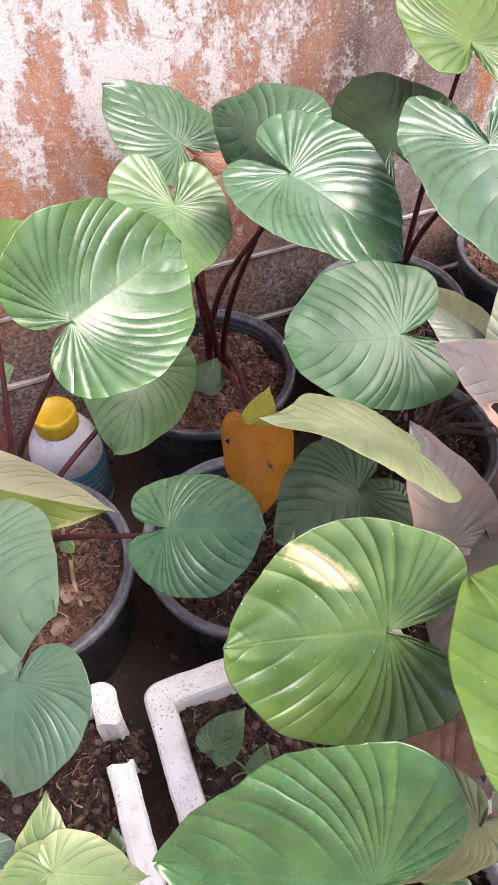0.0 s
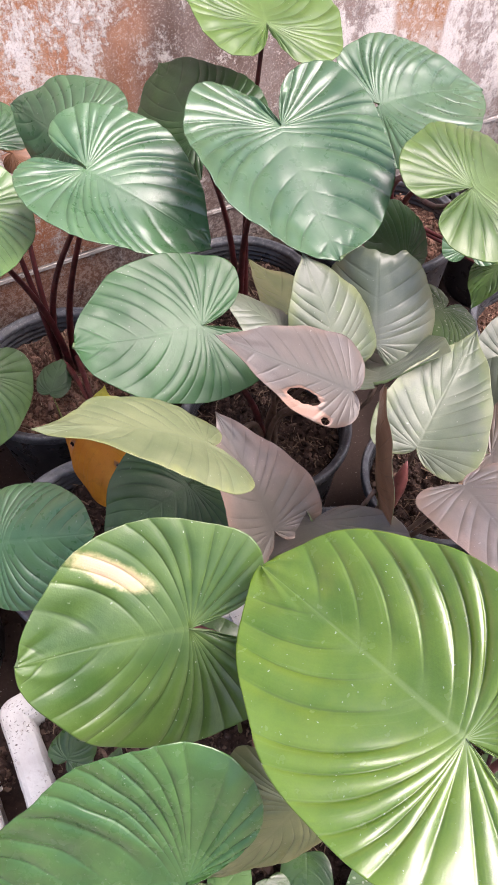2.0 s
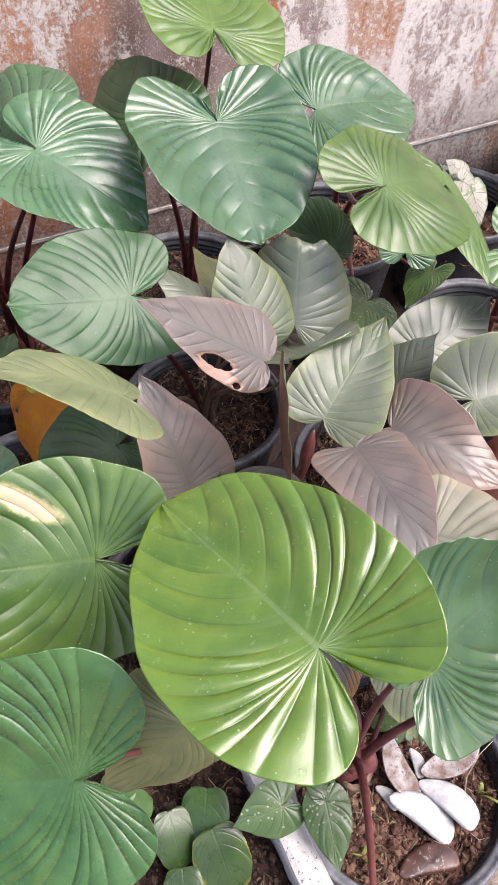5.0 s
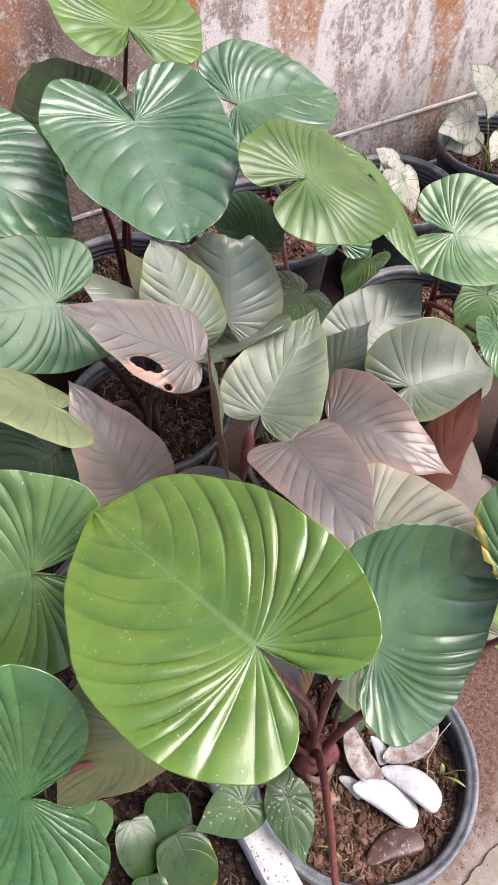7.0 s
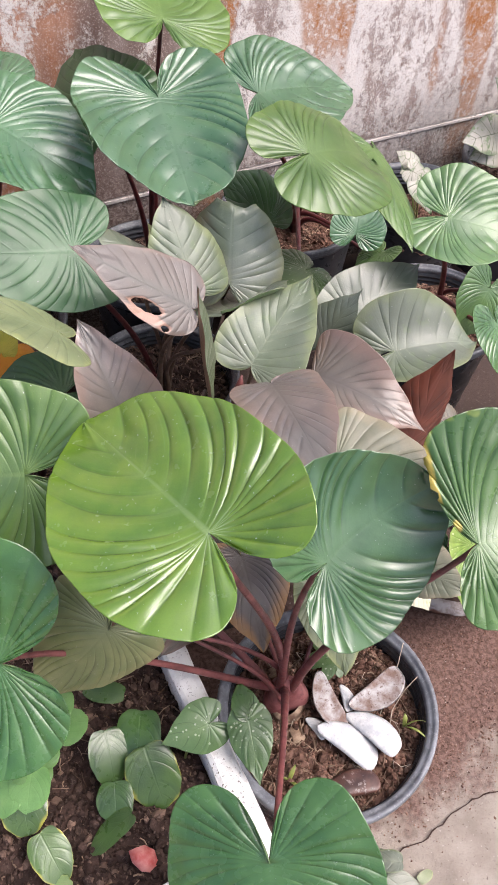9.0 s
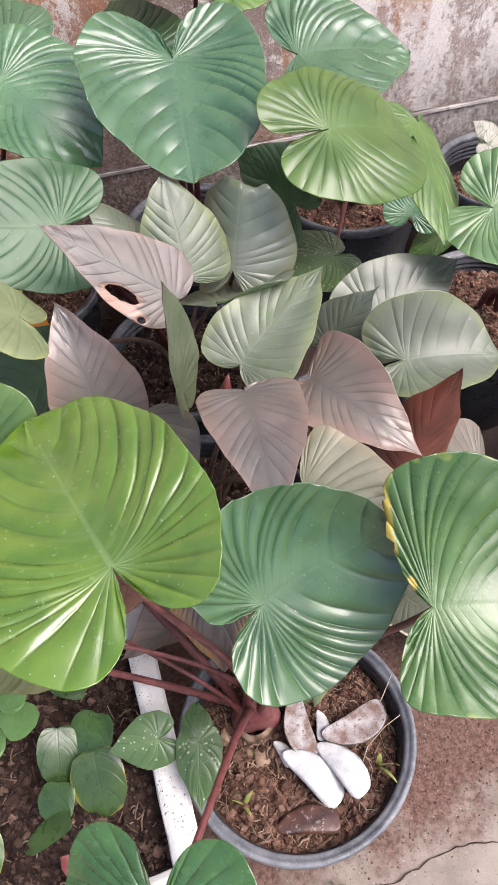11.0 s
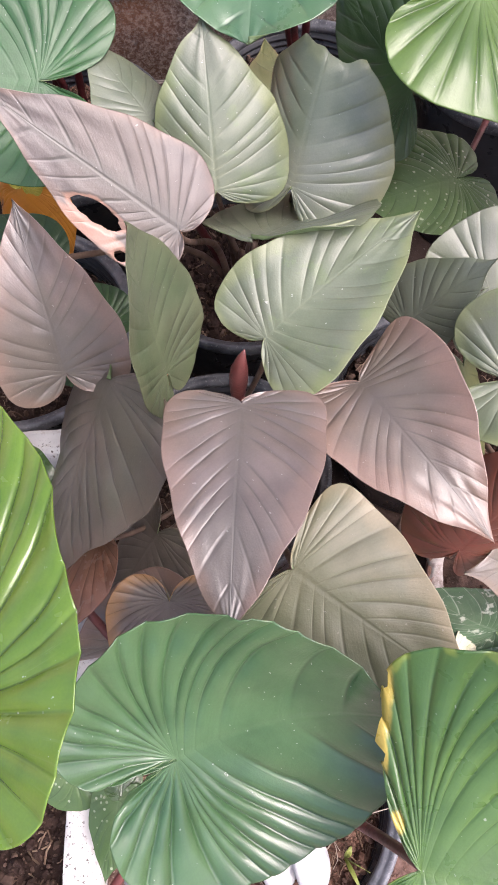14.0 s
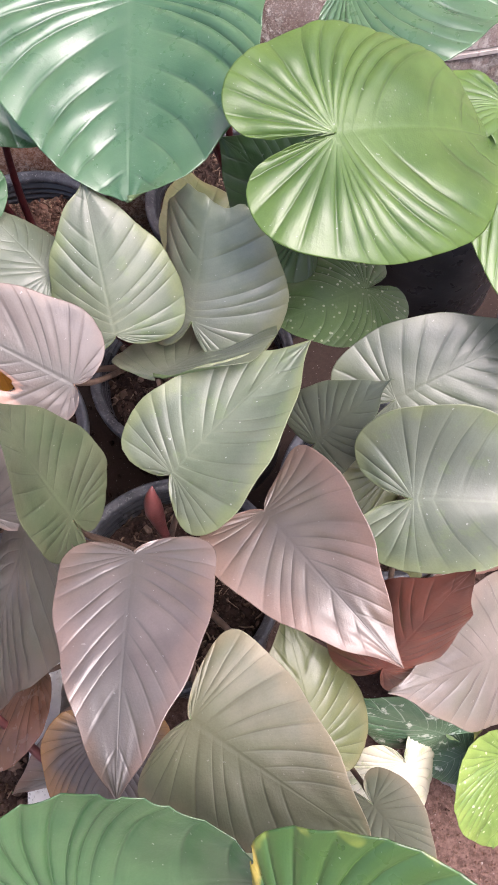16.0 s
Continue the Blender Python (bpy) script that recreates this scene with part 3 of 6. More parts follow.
def floor_material():
    m, nt, b = material("dirty_concrete", 0.85)
    obj = coords(nt)
    sep = nt.nodes.new("ShaderNodeSeparateXYZ")
    nt.links.new(obj, sep.inputs[0])
    col = mix(nt, remap(nt, noise_tex(nt, obj, 8, 6, 0.65), 0.3, 0.7), (0.215, 0.178, 0.146), (0.35, 0.302, 0.254))
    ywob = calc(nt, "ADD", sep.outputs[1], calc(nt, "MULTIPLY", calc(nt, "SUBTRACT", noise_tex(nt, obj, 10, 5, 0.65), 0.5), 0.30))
    dirt = remap(nt, ywob, -0.20, -0.12)
    soil = mix(nt, remap(nt, noise_tex(nt, obj, 120, 4, 0.7), 0.35, 0.65), (0.085, 0.045, 0.034), (0.20, 0.12, 0.095))
    col = mix(nt, calc(nt, "MULTIPLY", dirt, 0.97), col, soil)
    # darker brown from between the pots back to the wall
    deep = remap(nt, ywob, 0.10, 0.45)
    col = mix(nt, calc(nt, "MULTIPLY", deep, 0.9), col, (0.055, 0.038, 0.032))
    crumbs = remap(nt, noise_tex(nt, obj, 160, 3, 0.6), 0.62, 0.70, 0, 0.6)
    col = mix(nt, crumbs, col, (0.075, 0.048, 0.04))
    pale = remap(nt, noise_tex(nt, obj, 230, 2, 0.5), 0.68, 0.73, 0, 0.6)
    col = mix(nt, pale, col, (0.50, 0.45, 0.41))
    nt.links.new(col, b.inputs["Base Color"])
    b.inputs["Specular IOR Level"].default_value = 0.25
    bump(nt, b, noise_tex(nt, obj, 140, 6, 0.7), 0.7, 0.003)
    return m


M["wall"] = wall_material()
M["floor"] = floor_material()


# ---------------------------------------------------------------- builders
def link_mesh(name, verts, faces, mat, smooth=True):
    me = bpy.data.meshes.new(name)
    me.from_pydata([tuple(v) for v in verts], [], [tuple(f) for f in faces])
    if mat:
        me.materials.append(mat)
    if smooth:
        me.polygons.foreach_set("use_smooth", [True] * len(me.polygons))
    me.update()
    return new(name, me)


def child(ob, parent, label=""):
    ob.parent = parent
    if label:
        ob["label"] = label
    return ob


def block(name, x0, x1, y0, y1, z0, z1, mat, bevel=0.004, rough=0.0, cuts=0):
    """A slab with eased edges; rough shifts its vertices a little."""
    bm = bmesh.new()
    bmesh.ops.create_cube(bm, size=1)
    for v in bm.verts:
        v.co = Vector((x0 + (v.co.x + .5) * (x1 - x0), y0 + (v.co.y + .5) * (y1 - y0), z0 + (v.co.z + .5) * (z1 - z0)))
    if bevel:
        bmesh.ops.bevel(bm, geom=bm.edges[:], offset=bevel, segments=2, affect="EDGES")
    if cuts:
        bmesh.ops.subdivide_edges(bm, edges=[e for e in bm.edges if e.calc_length() > 0.03], cuts=cuts, use_grid_fill=True)
    for v in bm.verts:
        if rough:
            v.co += Vector([noise.noise(v.co * 25 + Vector((k * 9.1, 0, 0))) * rough for k in range(3)])
    me = bpy.data.meshes.new(name)
    bm.to_mesh(me)
    bm.free()
    me.materials.append(mat)
    return new(name, me)


def lathe(name, profile, mat, segments=64, wobble=0.0, seed=0):
    """Turns a profile of (radius, height) round the z axis."""
    verts, faces = [], []
    for i in range(segments):
        a = 2 * math.pi * i / segments
        k = 1 + wobble * math.sin(2 * a + seed) + wobble * 0.6 * math.sin(3 * a + seed * 1.7)
        verts += [(r * k * math.cos(a), r * k * math.sin(a), z) for r, z in profile]
    n = len(profile)
    for i in range(segments):
        j = (i + 1) % segments
        for q in range(n - 1):
            faces.append((i * n + q, j * n + q, j * n + q + 1, i * n + q + 1))
    return link_mesh(name, verts, faces, mat)


def tube(path, radii, sides=10):
    """Vertices and faces of a closed tube along a path."""
    verts, faces = [], []
    path = [Vector(p) for p in path]
    for i, p in enumerate(path):
        d = (path[min(i + 1, len(path) - 1)] - path[max(i - 1, 0)]).normalized()
        u = d.cross(Vector((0.31, 0.87, 0.38))).normalized()
        w = d.cross(u)
        for k in range(sides):
            a = 2 * math.pi * k / sides
            verts.append(p + (u * math.cos(a) + w * math.sin(a)) * radii[i])
    for i in range(len(path) - 1):
        for k in range(sides):
            q = (k + 1) % sides
            faces.append((i * sides + k, i * sides + q, (i + 1) * sides + q, (i + 1) * sides + k))
    faces.append(tuple(range(sides))[::-1])
    faces.append(tuple(range((len(path) - 1) * sides, len(path) * sides)))
    return verts, faces


def curve_points(a, b, c, d, n=14):
    pts = []
    for i in range(n + 1):
        t = i / n
        pts.append(a * (1 - t) ** 3 + b * 3 * t * (1 - t) ** 2 + c * 3 * t * t * (1 - t) + d * t ** 3)
    return pts


ICO_V = [Vector(v).normalized() for v in ((-1, 1.618, 0), (1, 1.618, 0), (-1, -1.618, 0), (1, -1.618, 0), (0, -1, 1.618), (0, 1, 1.618),
                                          (0, -1, -1.618), (0, 1, -1.618), (1.618, 0, -1), (1.618, 0, 1), (-1.618, 0, -1), (-1.618, 0, 1))]
ICO_F = ((0, 11, 5), (0, 5, 1), (0, 1, 7), (0, 7, 10), (0, 10, 11), (1, 5, 9), (5, 11, 4), (11, 10, 2), (10, 7, 6), (7, 1, 8),
         (3, 9, 4), (3, 4, 2), (3, 2, 6), (3, 6, 8), (3, 8, 9), (4, 9, 5), (2, 4, 11), (6, 2, 10), (8, 6, 7), (9, 8, 1))


def clods(rng, count, spot, low, high, flat=0.7):
    """Many small lumps, at places that spot(rng) gives."""
    verts, faces = [], []
    for _ in range(count):
        p = Vector(spot(rng))
        r = low * (high / low) ** (rng.random() ** 2.8)
        turn = Euler((rng.random() * 6, rng.random() * 6, rng.random() * 6)).to_matrix()
        sc = Vector((rng.uniform(.7, 1.4), rng.uniform(.6, 1.1), rng.uniform(.5, .9) * flat / .7))
        k = len(verts)
        for v in ICO_V:
            w = Vector([v[i] * sc[i] * rng.uniform(.75, 1.2) for i in range(3)]) * r
            verts.append(p + turn @ w)
        faces += [tuple(k + i for i in f) for f in ICO_F]
    return verts, faces


def soil_height(x, y, seed, relief=0.016):
    p = Vector((x, y, seed * 3.3))
    return noise.fractal(p * 22, 0.9, 2.1, 4) * relief + noise.noise(p * 90) * relief * 0.35


def soil_disc(radius, z, seed, mat, rings=26, spokes=72, relief=0.016):
    verts, faces = [(0, 0, z)], []
    for i in range(1, rings + 1):
        r = radius * i / rings
        for k in range(spokes):
            a = 2 * math.pi * k / spokes
            p = Vector((r * math.cos(a), r * math.sin(a), seed * 3.3))
            verts.append((p.x, p.y, z + soil_height(p.x, p.y, seed, relief)))
    for k in range(spokes):
        faces.append((0, 1 + k, 1 + (k + 1) % spokes))
    for i in range(rings - 1):
        for k in range(spokes):
            q = (k + 1) % spokes
            a, b = 1 + i * spokes, 1 + (i + 1) * spokes
            faces.append((a + k, b + k, b + q, a + q))
    return link_mesh("soil", verts, faces, mat)


def fibres(rng, count, spot):
    """Short dry strips lying every way on the soil."""
    verts, faces = [], []
    for _ in range(count):
        p = Vector(spot(rng))
        a, ln, w = rng.random() * 6.283, 0.006 + 0.020 * rng.random() ** 2, rng.uniform(0.0004, 0.0013)
        d = Vector((math.cos(a), math.sin(a), rng.uniform(-.35, .35))) * ln
        n = Vector((-math.sin(a), math.cos(a), 0)) * w
        up = Vector((0, 0, w * 1.2))
        mid = d * 0.5 + Vector((0, 0, rng.uniform(0, .003))) + n * rng.uniform(-2, 2)
        k = len(verts)
        for c in (Vector((0, 0, 0)), mid, d):
            verts += [p + c - n, p + c + up, p + c + n]
        for q in (0, 3):
            faces += [(k + q, k + q + 3, k + q + 4, k + q + 1), (k + q + 1, k + q + 4, k + q + 5, k + q + 2), (k + q + 2, k + q + 5, k + q + 3, k + q)]
        faces += [(k, k + 1, k + 2), (k + 8, k + 7, k + 6)]
    return verts, faces


def litter(rng, count, spot, owner):
    v, f = fibres(rng, count, spot)
    child(link_mesh("fibre_litter", v, f, M["fibre"], False), owner)["kind"] = "stuff"


def plant_pot(x, y, r, h, label, soil="soil", seed=1, lumps=2200, depth=0.045):
    """A tapered nursery pot with a rolled rim, ribs inside, and crumbly soil."""
    pot = new("plant_pot")
    pot.location = (x, y, 0)
    tagged(pot, label, "plant pot", group="nursery pots")
    b = r * 0.76
    out = lambda z: b + (r * 0.945 - b) * (z / h)
    body = [(0.0, 0.004), (b * 0.96, 0.004), (b, 0.0), (b + 0.001, 0.006), (out(h * .35), h * .35), (out(h * .7), h * .7), (out(h) * 0.998, h - 0.022)]
    body += [(r * 0.945, h - 0.018)]
    zi = h - 0.012
    body += [(r * 0.908, zi)]
    for k in range(4):
        body += [(r * (0.908 - k * .006), zi - 0.007 - k * .010), (r * (0.882 - k * .006), zi - 0.009 - k * .010), (r * (0.882 - k * .006), zi - 0.012 - k * .010), (r * (0.904 - k * .006), zi - 0.014 - k * .010)]
    body += [(r * 0.87, h - depth - 0.03)]
    child(lathe("body", body, M["pot"], 72, 0.006, seed), pot)
    rim = [(r * 0.945, h - 0.020), (r * 0.985, h - 0.021), (r, h - 0.016), (r * 1.003, h - 0.006), (r * 0.997, h - 0.001), (r * 0.985, h), (r * 0.958, h - 0.0005), (r * 0.953, h - 0.0035), (r * 0.925, h - 0.004), (r * 0.905, h - 0.007), (r * 0.90, h - 0.014), (r * 0.945, h - 0.020)]
    child(lathe("rim", rim, M["pot_rim_pale" if seed in (1, 3, 4, 12) else "pot_rim"], 72, 0.006, seed), pot)
    child(soil_disc(r * 0.895, h - depth, seed, M[soil]), pot)
    rng = random.Random(seed * 71)

    def spot(g):
        a, q = g.random() * 6.283, r * 0.86 * math.sqrt(g.random())
        return (q * math.cos(a), q * math.sin(a), h - depth + 0.0015 + soil_height(q * math.cos(a), q * math.sin(a), seed))
    v, f = clods(rng, lumps, spot, 0.0013, 0.0085)
    lump = child(link_mesh("loose_soil", v, f, M["clod" if soil == "soil" else "clod_dark"], False), pot)
    lump["kind"] = "stuff"
    litter(rng, lumps // 9, lambda g: Vector(spot(g)) + Vector((0, 0, .003)), pot)
    return pot


def bez2(p0, p1, p2, p3, n):
    t = np.linspace(0, 1, n)[:, None]
    p0, p1, p2, p3 = map(np.array, (p0, p1, p2, p3))
    return (1 - t) ** 3 * p0 + 3 * (1 - t) ** 2 * t * p1 + 3 * (1 - t) * t * t * p2 + t ** 3 * p3


def blade_half(L, shape, side, a, b, c):
    """Half the outline of a heart-shaped blade, from the notch round the lobe to the tip."""
    w, bk, yw, tip, lobe, lop = shape
    W, B, Y = w * L, bk * L, yw * L
    lx = lobe * W
    s1 = bez2((0, 0), (.06 * W, -.55 * B), (lx - .3 * W, -B), (lx, -B), a + 1)
    s2 = bez2((lx, -B), (lx + .34 * W, -B), (W, Y - .5 * (B + Y)), (W, Y), b + 1)[1:]
    s3 = bez2((W, Y), (W, Y + .45 * (L - Y)), (W * tip, L - (.30 - .28 * tip) * L), (0, L), c + 1)[1:]
    return np.vstack([s1, s2, s3]) * (1 + side * lop, 1)


def curl(q, L, W, ky, kx, fold):
    """Folds a flat blade along its midrib, curls its sides, then arches it from base to tip."""
    x, y, z = q.T
    a, sg = np.abs(x), np.sign(x)
    ta = np.linspace(0, 1.4 * W + 1e-6, 160)
    tang = fold * np.tanh(ta / ((0.42 if fold > 0 else 0.55) * W)) - kx / W * ta
    step = ta[1]
    tx = np.r_[0, np.cumsum((np.cos(tang[1:]) + np.cos(tang[:-1])) * step / 2)]
    tz = np.r_[0, np.cumsum((np.sin(tang[1:]) + np.sin(tang[:-1])) * step / 2)]
    ang = np.interp(a, ta, tang)
    X = np.interp(a, ta, tx) - z * np.sin(ang)
    Z = np.interp(a, ta, tz) + z * np.cos(ang)
    k = ky / L if abs(ky / L) > 1e-4 else 1e-4
    return np.stack([X * sg, np.sin(k * y) / k + Z * np.sin(k * y), -(1 - np.cos(k * y)) / k + Z * np.cos(k * y)], 1)


def plant(name, x, y, z, label, category="plant", group=""):
    ob = new(name)
    ob.location = (x, y, z)
    return tagged(ob, label, category, group)


COUNT = [0]


def leaf(owner, mat, pos, turn, L, shape, bends, label="", under="under", veins=19, spread=2.9, relief=1.2, ruffle=1.0, holes=(), scars=(), stalk="stalk", base=None, thick=0.0045, sag=0.0, dip=0.35, small=False):
    """One leaf: a pleated heart-shaped blade with real thickness, and its stalk down to the crown of the plant."""
    COUNT[0] += 1
    rng = random.Random(COUNT[0] * 13)
    nu = 6 if small else 12
    NA, NB, NC = 24, 60, 100
    if small:
        veins = min(veins, 9)
    W = shape[0] * L
    narrow = spread <= 2.0
    rise = 2.4 if narrow else 5.0
    bow, crisp = (0.35, 0.95) if narrow else (1.15, 0.75)
    rows, uv, faces = [], [], []
    ph = [rng.random() * 6.28 for _ in range(6)]
    for side in (1, -1):
        start = len(rows)
        h = blade_half(L, shape, side, NA, NB, NC)
        seglen = np.r_[0, np.cumsum(np.hypot(*np.diff(h, axis=0).T))]
        s0 = seglen / seglen[-1]
        vc0 = veins * s0 + 0.30 * np.sin(s0 * 14 + ph[4] + side) + 0.18 * np.sin(s0 * 31 + ph[5])
        vc0 = (vc0 - vc0[0]) * veins / (vc0[-1] - vc0[0])
        steps = (0, 0.22, 0.5, 0.78) if small else (0, 0.07, 0.20, 0.38, 0.62, 0.80, 0.93)
        vc = np.array([q + k for q in range(veins) for k in steps] + [veins])
        s = np.interp(vc, vc0, s0)
        h = np.stack([np.interp(s, s0, h[:, 0]), np.interp(s, s0, h[:, 1])], 1)
        if not narrow:
            soft = 0.11 * W
            h[:, 1] -= 0.26 * L / W * (np.sqrt(h[:, 0] ** 2 + soft ** 2) - np.abs(h[:, 0])) * np.clip((h[:, 1] - 0.6 * L) / (0.2 * L), 0, 1)
        n = len(h)
        # each vein leaves the midrib lower than it meets the margin, and arches towards the tip
        m0 = np.zeros((n, 2))
        if side > 0:
            ribs = np.clip(h[:, 1] / h[-1, 1], 0, 1) ** rise * h[-1, 1]
        m0[:, 1] = ribs
        reach = np.hypot(*(h - m0).T)
        lift = np.clip((s - 0.30) * 5, 0, 1) * np.clip((1 - s) * 6, 0, 1)
        mid = (m0 + h) / 2 + bow * np.stack([0.16 * reach * lift, -0.13 * reach * lift], 1)
        us = np.array([1.0 if k == nu else 0.985 * k / (nu - 1) for k in range(nu + 1)])[None, :, None]
        grid = m0[:, None] * (1 - us) ** 2 + 2 * mid[:, None] * us * (1 - us) + h[:, None] * us * us
        # pleats are as high as the strip between two veins is wide
        gap = np.hypot(*np.moveaxis(np.gradient(grid, vc, axis=0), 2, 0))
        gap = np.minimum(gap, 0.20 * W)
        amp = [rng.uniform(0.6, 1.3) for _ in range(veins + 4)]
        for i in range(n):
            pl = abs(math.sin(math.pi * vc[i])) ** crisp
            out = float(np.clip(ribs[i] / (0.10 * L), 0, 1)) * (0.5 if narrow else 1.0)
            swell = amp[min(int(vc[i] + 1e-6), veins - 1)]
            for k in range(nu + 1):
                u = us[0, k, 0]
                p = grid[i, k]
                zz = relief * 0.17 * gap[i, k] * (pl * swell - 0.62) * min(1, (1 - out) * u * 2.8 + out * max(0, u - 0.12) * 1.9) * (1 - 0.68 * u ** 2.2) * min(1, 0.25 + 3.0 * (1 - s[i])) * (1 - 0.25 * ribs[i] / L)
                zz += 0.022 * W * (noise.noise(Vector((side * p[0] * 16, p[1] * 16, ph[0] * 5))) + 0.5 * noise.noise(Vector((side * p[0] * 40, p[1] * 40, ph[1] * 5)))) * min(1, u * 3)
                zz += 0.016 * W * noise.noise(Vector((vc[i] * 0.8 + side * 40, u * 5.0, ph[2] * 5))) * min(1, u * 2.5)
                zz += ruffle * 0.035 * W * u ** 2.5 * math.sin(s[i] * 7 + ph[0] + side) + ruffle * 0.016 * W * u ** 3 * math.sin(s[i] * 23 + ph[1] * side)
                ruff = 1 + ruffle * 0.010 * u ** 4 * math.sin(s[i] * 31 + ph[2]) + ruffle * 0.016 * u ** 4 * math.sin(s[i] * 11 + ph[3] + side)
                rows.append((side * p[0] * ruff, p[1] * ruff, zz))
                uv.append((vc[i] + (20 if side < 0 else 0), u))
        for i in range(n - 1):
            for k in range(nu):
                a, b, c, d = (start + i * (nu + 1) + k, start + i * (nu + 1) + k + 1, start + (i + 1) * (nu + 1) + k + 1, start + (i + 1) * (nu + 1) + k)
                faces.append((a, b, c, d) if side > 0 else (a, d, c, b))
    flat = np.array(rows)
    scar = np.zeros(len(flat))
    for hx, hy, ha, hb in scars:
        scar = np.maximum(scar, np.clip(1.6 - np.hypot((flat[:, 0] - hx) / ha, (flat[:, 1] - hy) / hb), 0, 1))
    for hx, hy, ha, hb in holes:
        e = (flat[:, :2] - (hx, hy)) / (ha, hb)
        d = np.hypot(*e.T)
        inside = d < 1.0
        gone = [f for f in faces if any(inside[k] for k in f)]
        faces = [f for f in faces if not any(inside[k] for k in f)]
        rim = {k for f in gone for k in f if not inside[k]}
        for k in rim:
            scar[k] = 1.0 if ha < 0.03 else 0.0
            a = math.atan2(e[k][1], e[k][0])
            q = 1 + 0.22 * noise.noise(Vector((math.cos(a) * 2.5, math.sin(a) * 2.5, hx * 99)))
            flat[k, 0], flat[k, 1] = hx + ha * q * math.cos(a), hy + hb * q * math.sin(a)
    co = curl(flat, L, W, *bends)
    me = bpy.data.meshes.new("leaf")
    me.from_pydata(co.tolist(), [], faces)
    lay = me.uv_layers.new(name="UVMap")
    idx = np.zeros(len(me.loops), dtype=np.int32)
    me.loops.foreach_get("vertex_index", idx)
    lay.data.foreach_set("uv", np.array(uv, dtype=np.float32)[idx].ravel())
    me.attributes.new("scar", "FLOAT", "POINT").data.foreach_set("value", scar.astype(np.float32))
    bm = bmesh.new()
    bm.from_mesh(me)
    bmesh.ops.remove_doubles(bm, verts=bm.verts[:], dist=L * 0.0012)
    bmesh.ops.dissolve_degenerate(bm, dist=1e-6, edges=bm.edges[:])
    bm.to_mesh(me)
    bm.free()
    me.polygons.foreach_set("use_smooth", [True] * len(me.polygons))
    me.materials.append(M[mat])
    me.materials.append(M[under])
    ob = new("leaf", me)
    turnm = pose(0, 0, 0, 0, 0, turn[0]) @ pose(0, 0, 0, turn[1]) @ pose(0, 0, 0, 0, turn[2])
    world_m = Matrix.Translation(pos) @ turnm
    ob.parent = owner
    ob.matrix_basis = Matrix.Translation(Vector(pos) - owner.location) @ turnm
    if label:
        ob["label"] = label
    sol = ob.modifiers.new("thickness", "SOLIDIFY")
    sol.thickness, sol.offset, sol.material_offset, sol.material_offset_rim = 0.0006 if L > 0.08 else 0.0004, -1, 1, 0
    # stalk
    foot = Vector(base) if base else owner.location + Vector((rng.uniform(-.015, .015), rng.uniform(-.015, .015), 0))
    top = Vector(pos) + turnm.to_3x3() @ Vector((0, 0.004, -0.0035))
    d = (foot - top).length
    into = (turnm.to_3x3() @ Vector((0, -0.25, -1))).normalized()
    c1 = top + ((foot - top).normalized() * 0.75 + into * dip + Vector((0, 0, -0.15))).normalized() * d * 0.33
    c2 = foot + Vector((0, 0, 0.38 * d)) + (top - foot) * 0.12 - Vector((0, 0, sag))
    pts = curve_points(top, c1, c2, foot)
    wide = thick if not small else min(thick, max(0.0012, L * 0.02))
    radii = [wide * (0.72 + 0.75 * (i / (len(pts) - 1)) ** 1.6) for i in range(len(pts))]
    v, f = tube(pts, radii)
    inv = world_m.inverted()
    st = link_mesh("stalk", [inv @ q for q in v], f, M[stalk])
    child(st, ob)
    return ob


# ---------------------------------------------------------------- structure
def grid_sheet(name, x0, x1, y0, y1, nx, ny, height, mat):
    verts = [(x0 + (x1 - x0) * i / nx, y0 + (y1 - y0) * j / ny, height(x0 + (x1 - x0) * i / nx, y0 + (y1 - y0) * j / ny)) for j in range(ny + 1) for i in range(nx + 1)]
    faces = [(j * (nx + 1) + i, j * (nx + 1) + i + 1, (j + 1) * (nx + 1) + i + 1, (j + 1) * (nx + 1) + i) for j in range(ny) for i in range(nx)]
    return link_mesh(name, verts, faces, mat)


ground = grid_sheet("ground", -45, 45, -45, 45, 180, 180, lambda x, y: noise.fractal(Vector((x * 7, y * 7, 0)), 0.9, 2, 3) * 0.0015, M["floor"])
tagged(ground, kind="structure")


def wall_slab(name, z0, z1, y):
    w = block(name, -3, 4, y, 1.32, z0, z1, M["wall"], 0.004)
    return tagged(w, kind="structure")


wall_slab("wall_north", 0.335, 1.6, 1.11)
wall_slab("wall_north_course", 0.170, 0.327, 1.113)
wall_slab("wall_north_foot", -0.02, 0.160, 1.110)
for z0, z1 in ((0.325, 0.337), (0.158, 0.172)):
    jt = block("trim", -3, 4, 1.1085, 1.30, z0, z1, M["joint"], 0.003)
    tagged(jt, kind="structure")

# floor crack
rng = random.Random(4)
cv, cf = [], []
for i in range(60):
    x = 0.50 + 0.62 * i / 59
    y = -0.195 + 0.006 * math.sin(x * 31) + rng.uniform(-.003, .003) + (0.02 * (x - 0.75) if x > 0.75 else 0)
    w = 0.0005 + 0.0009 * rng.random()
    cv += [(x, y - w, 0.0035), (x, y + w, 0.0035)]
cf = [(2 * i, 2 * i + 2, 2 * i + 3, 2 * i + 1) for i in range(59)]
tagged(link_mesh("floor_crack", cv, cf, M["crack"]), kind="structure")

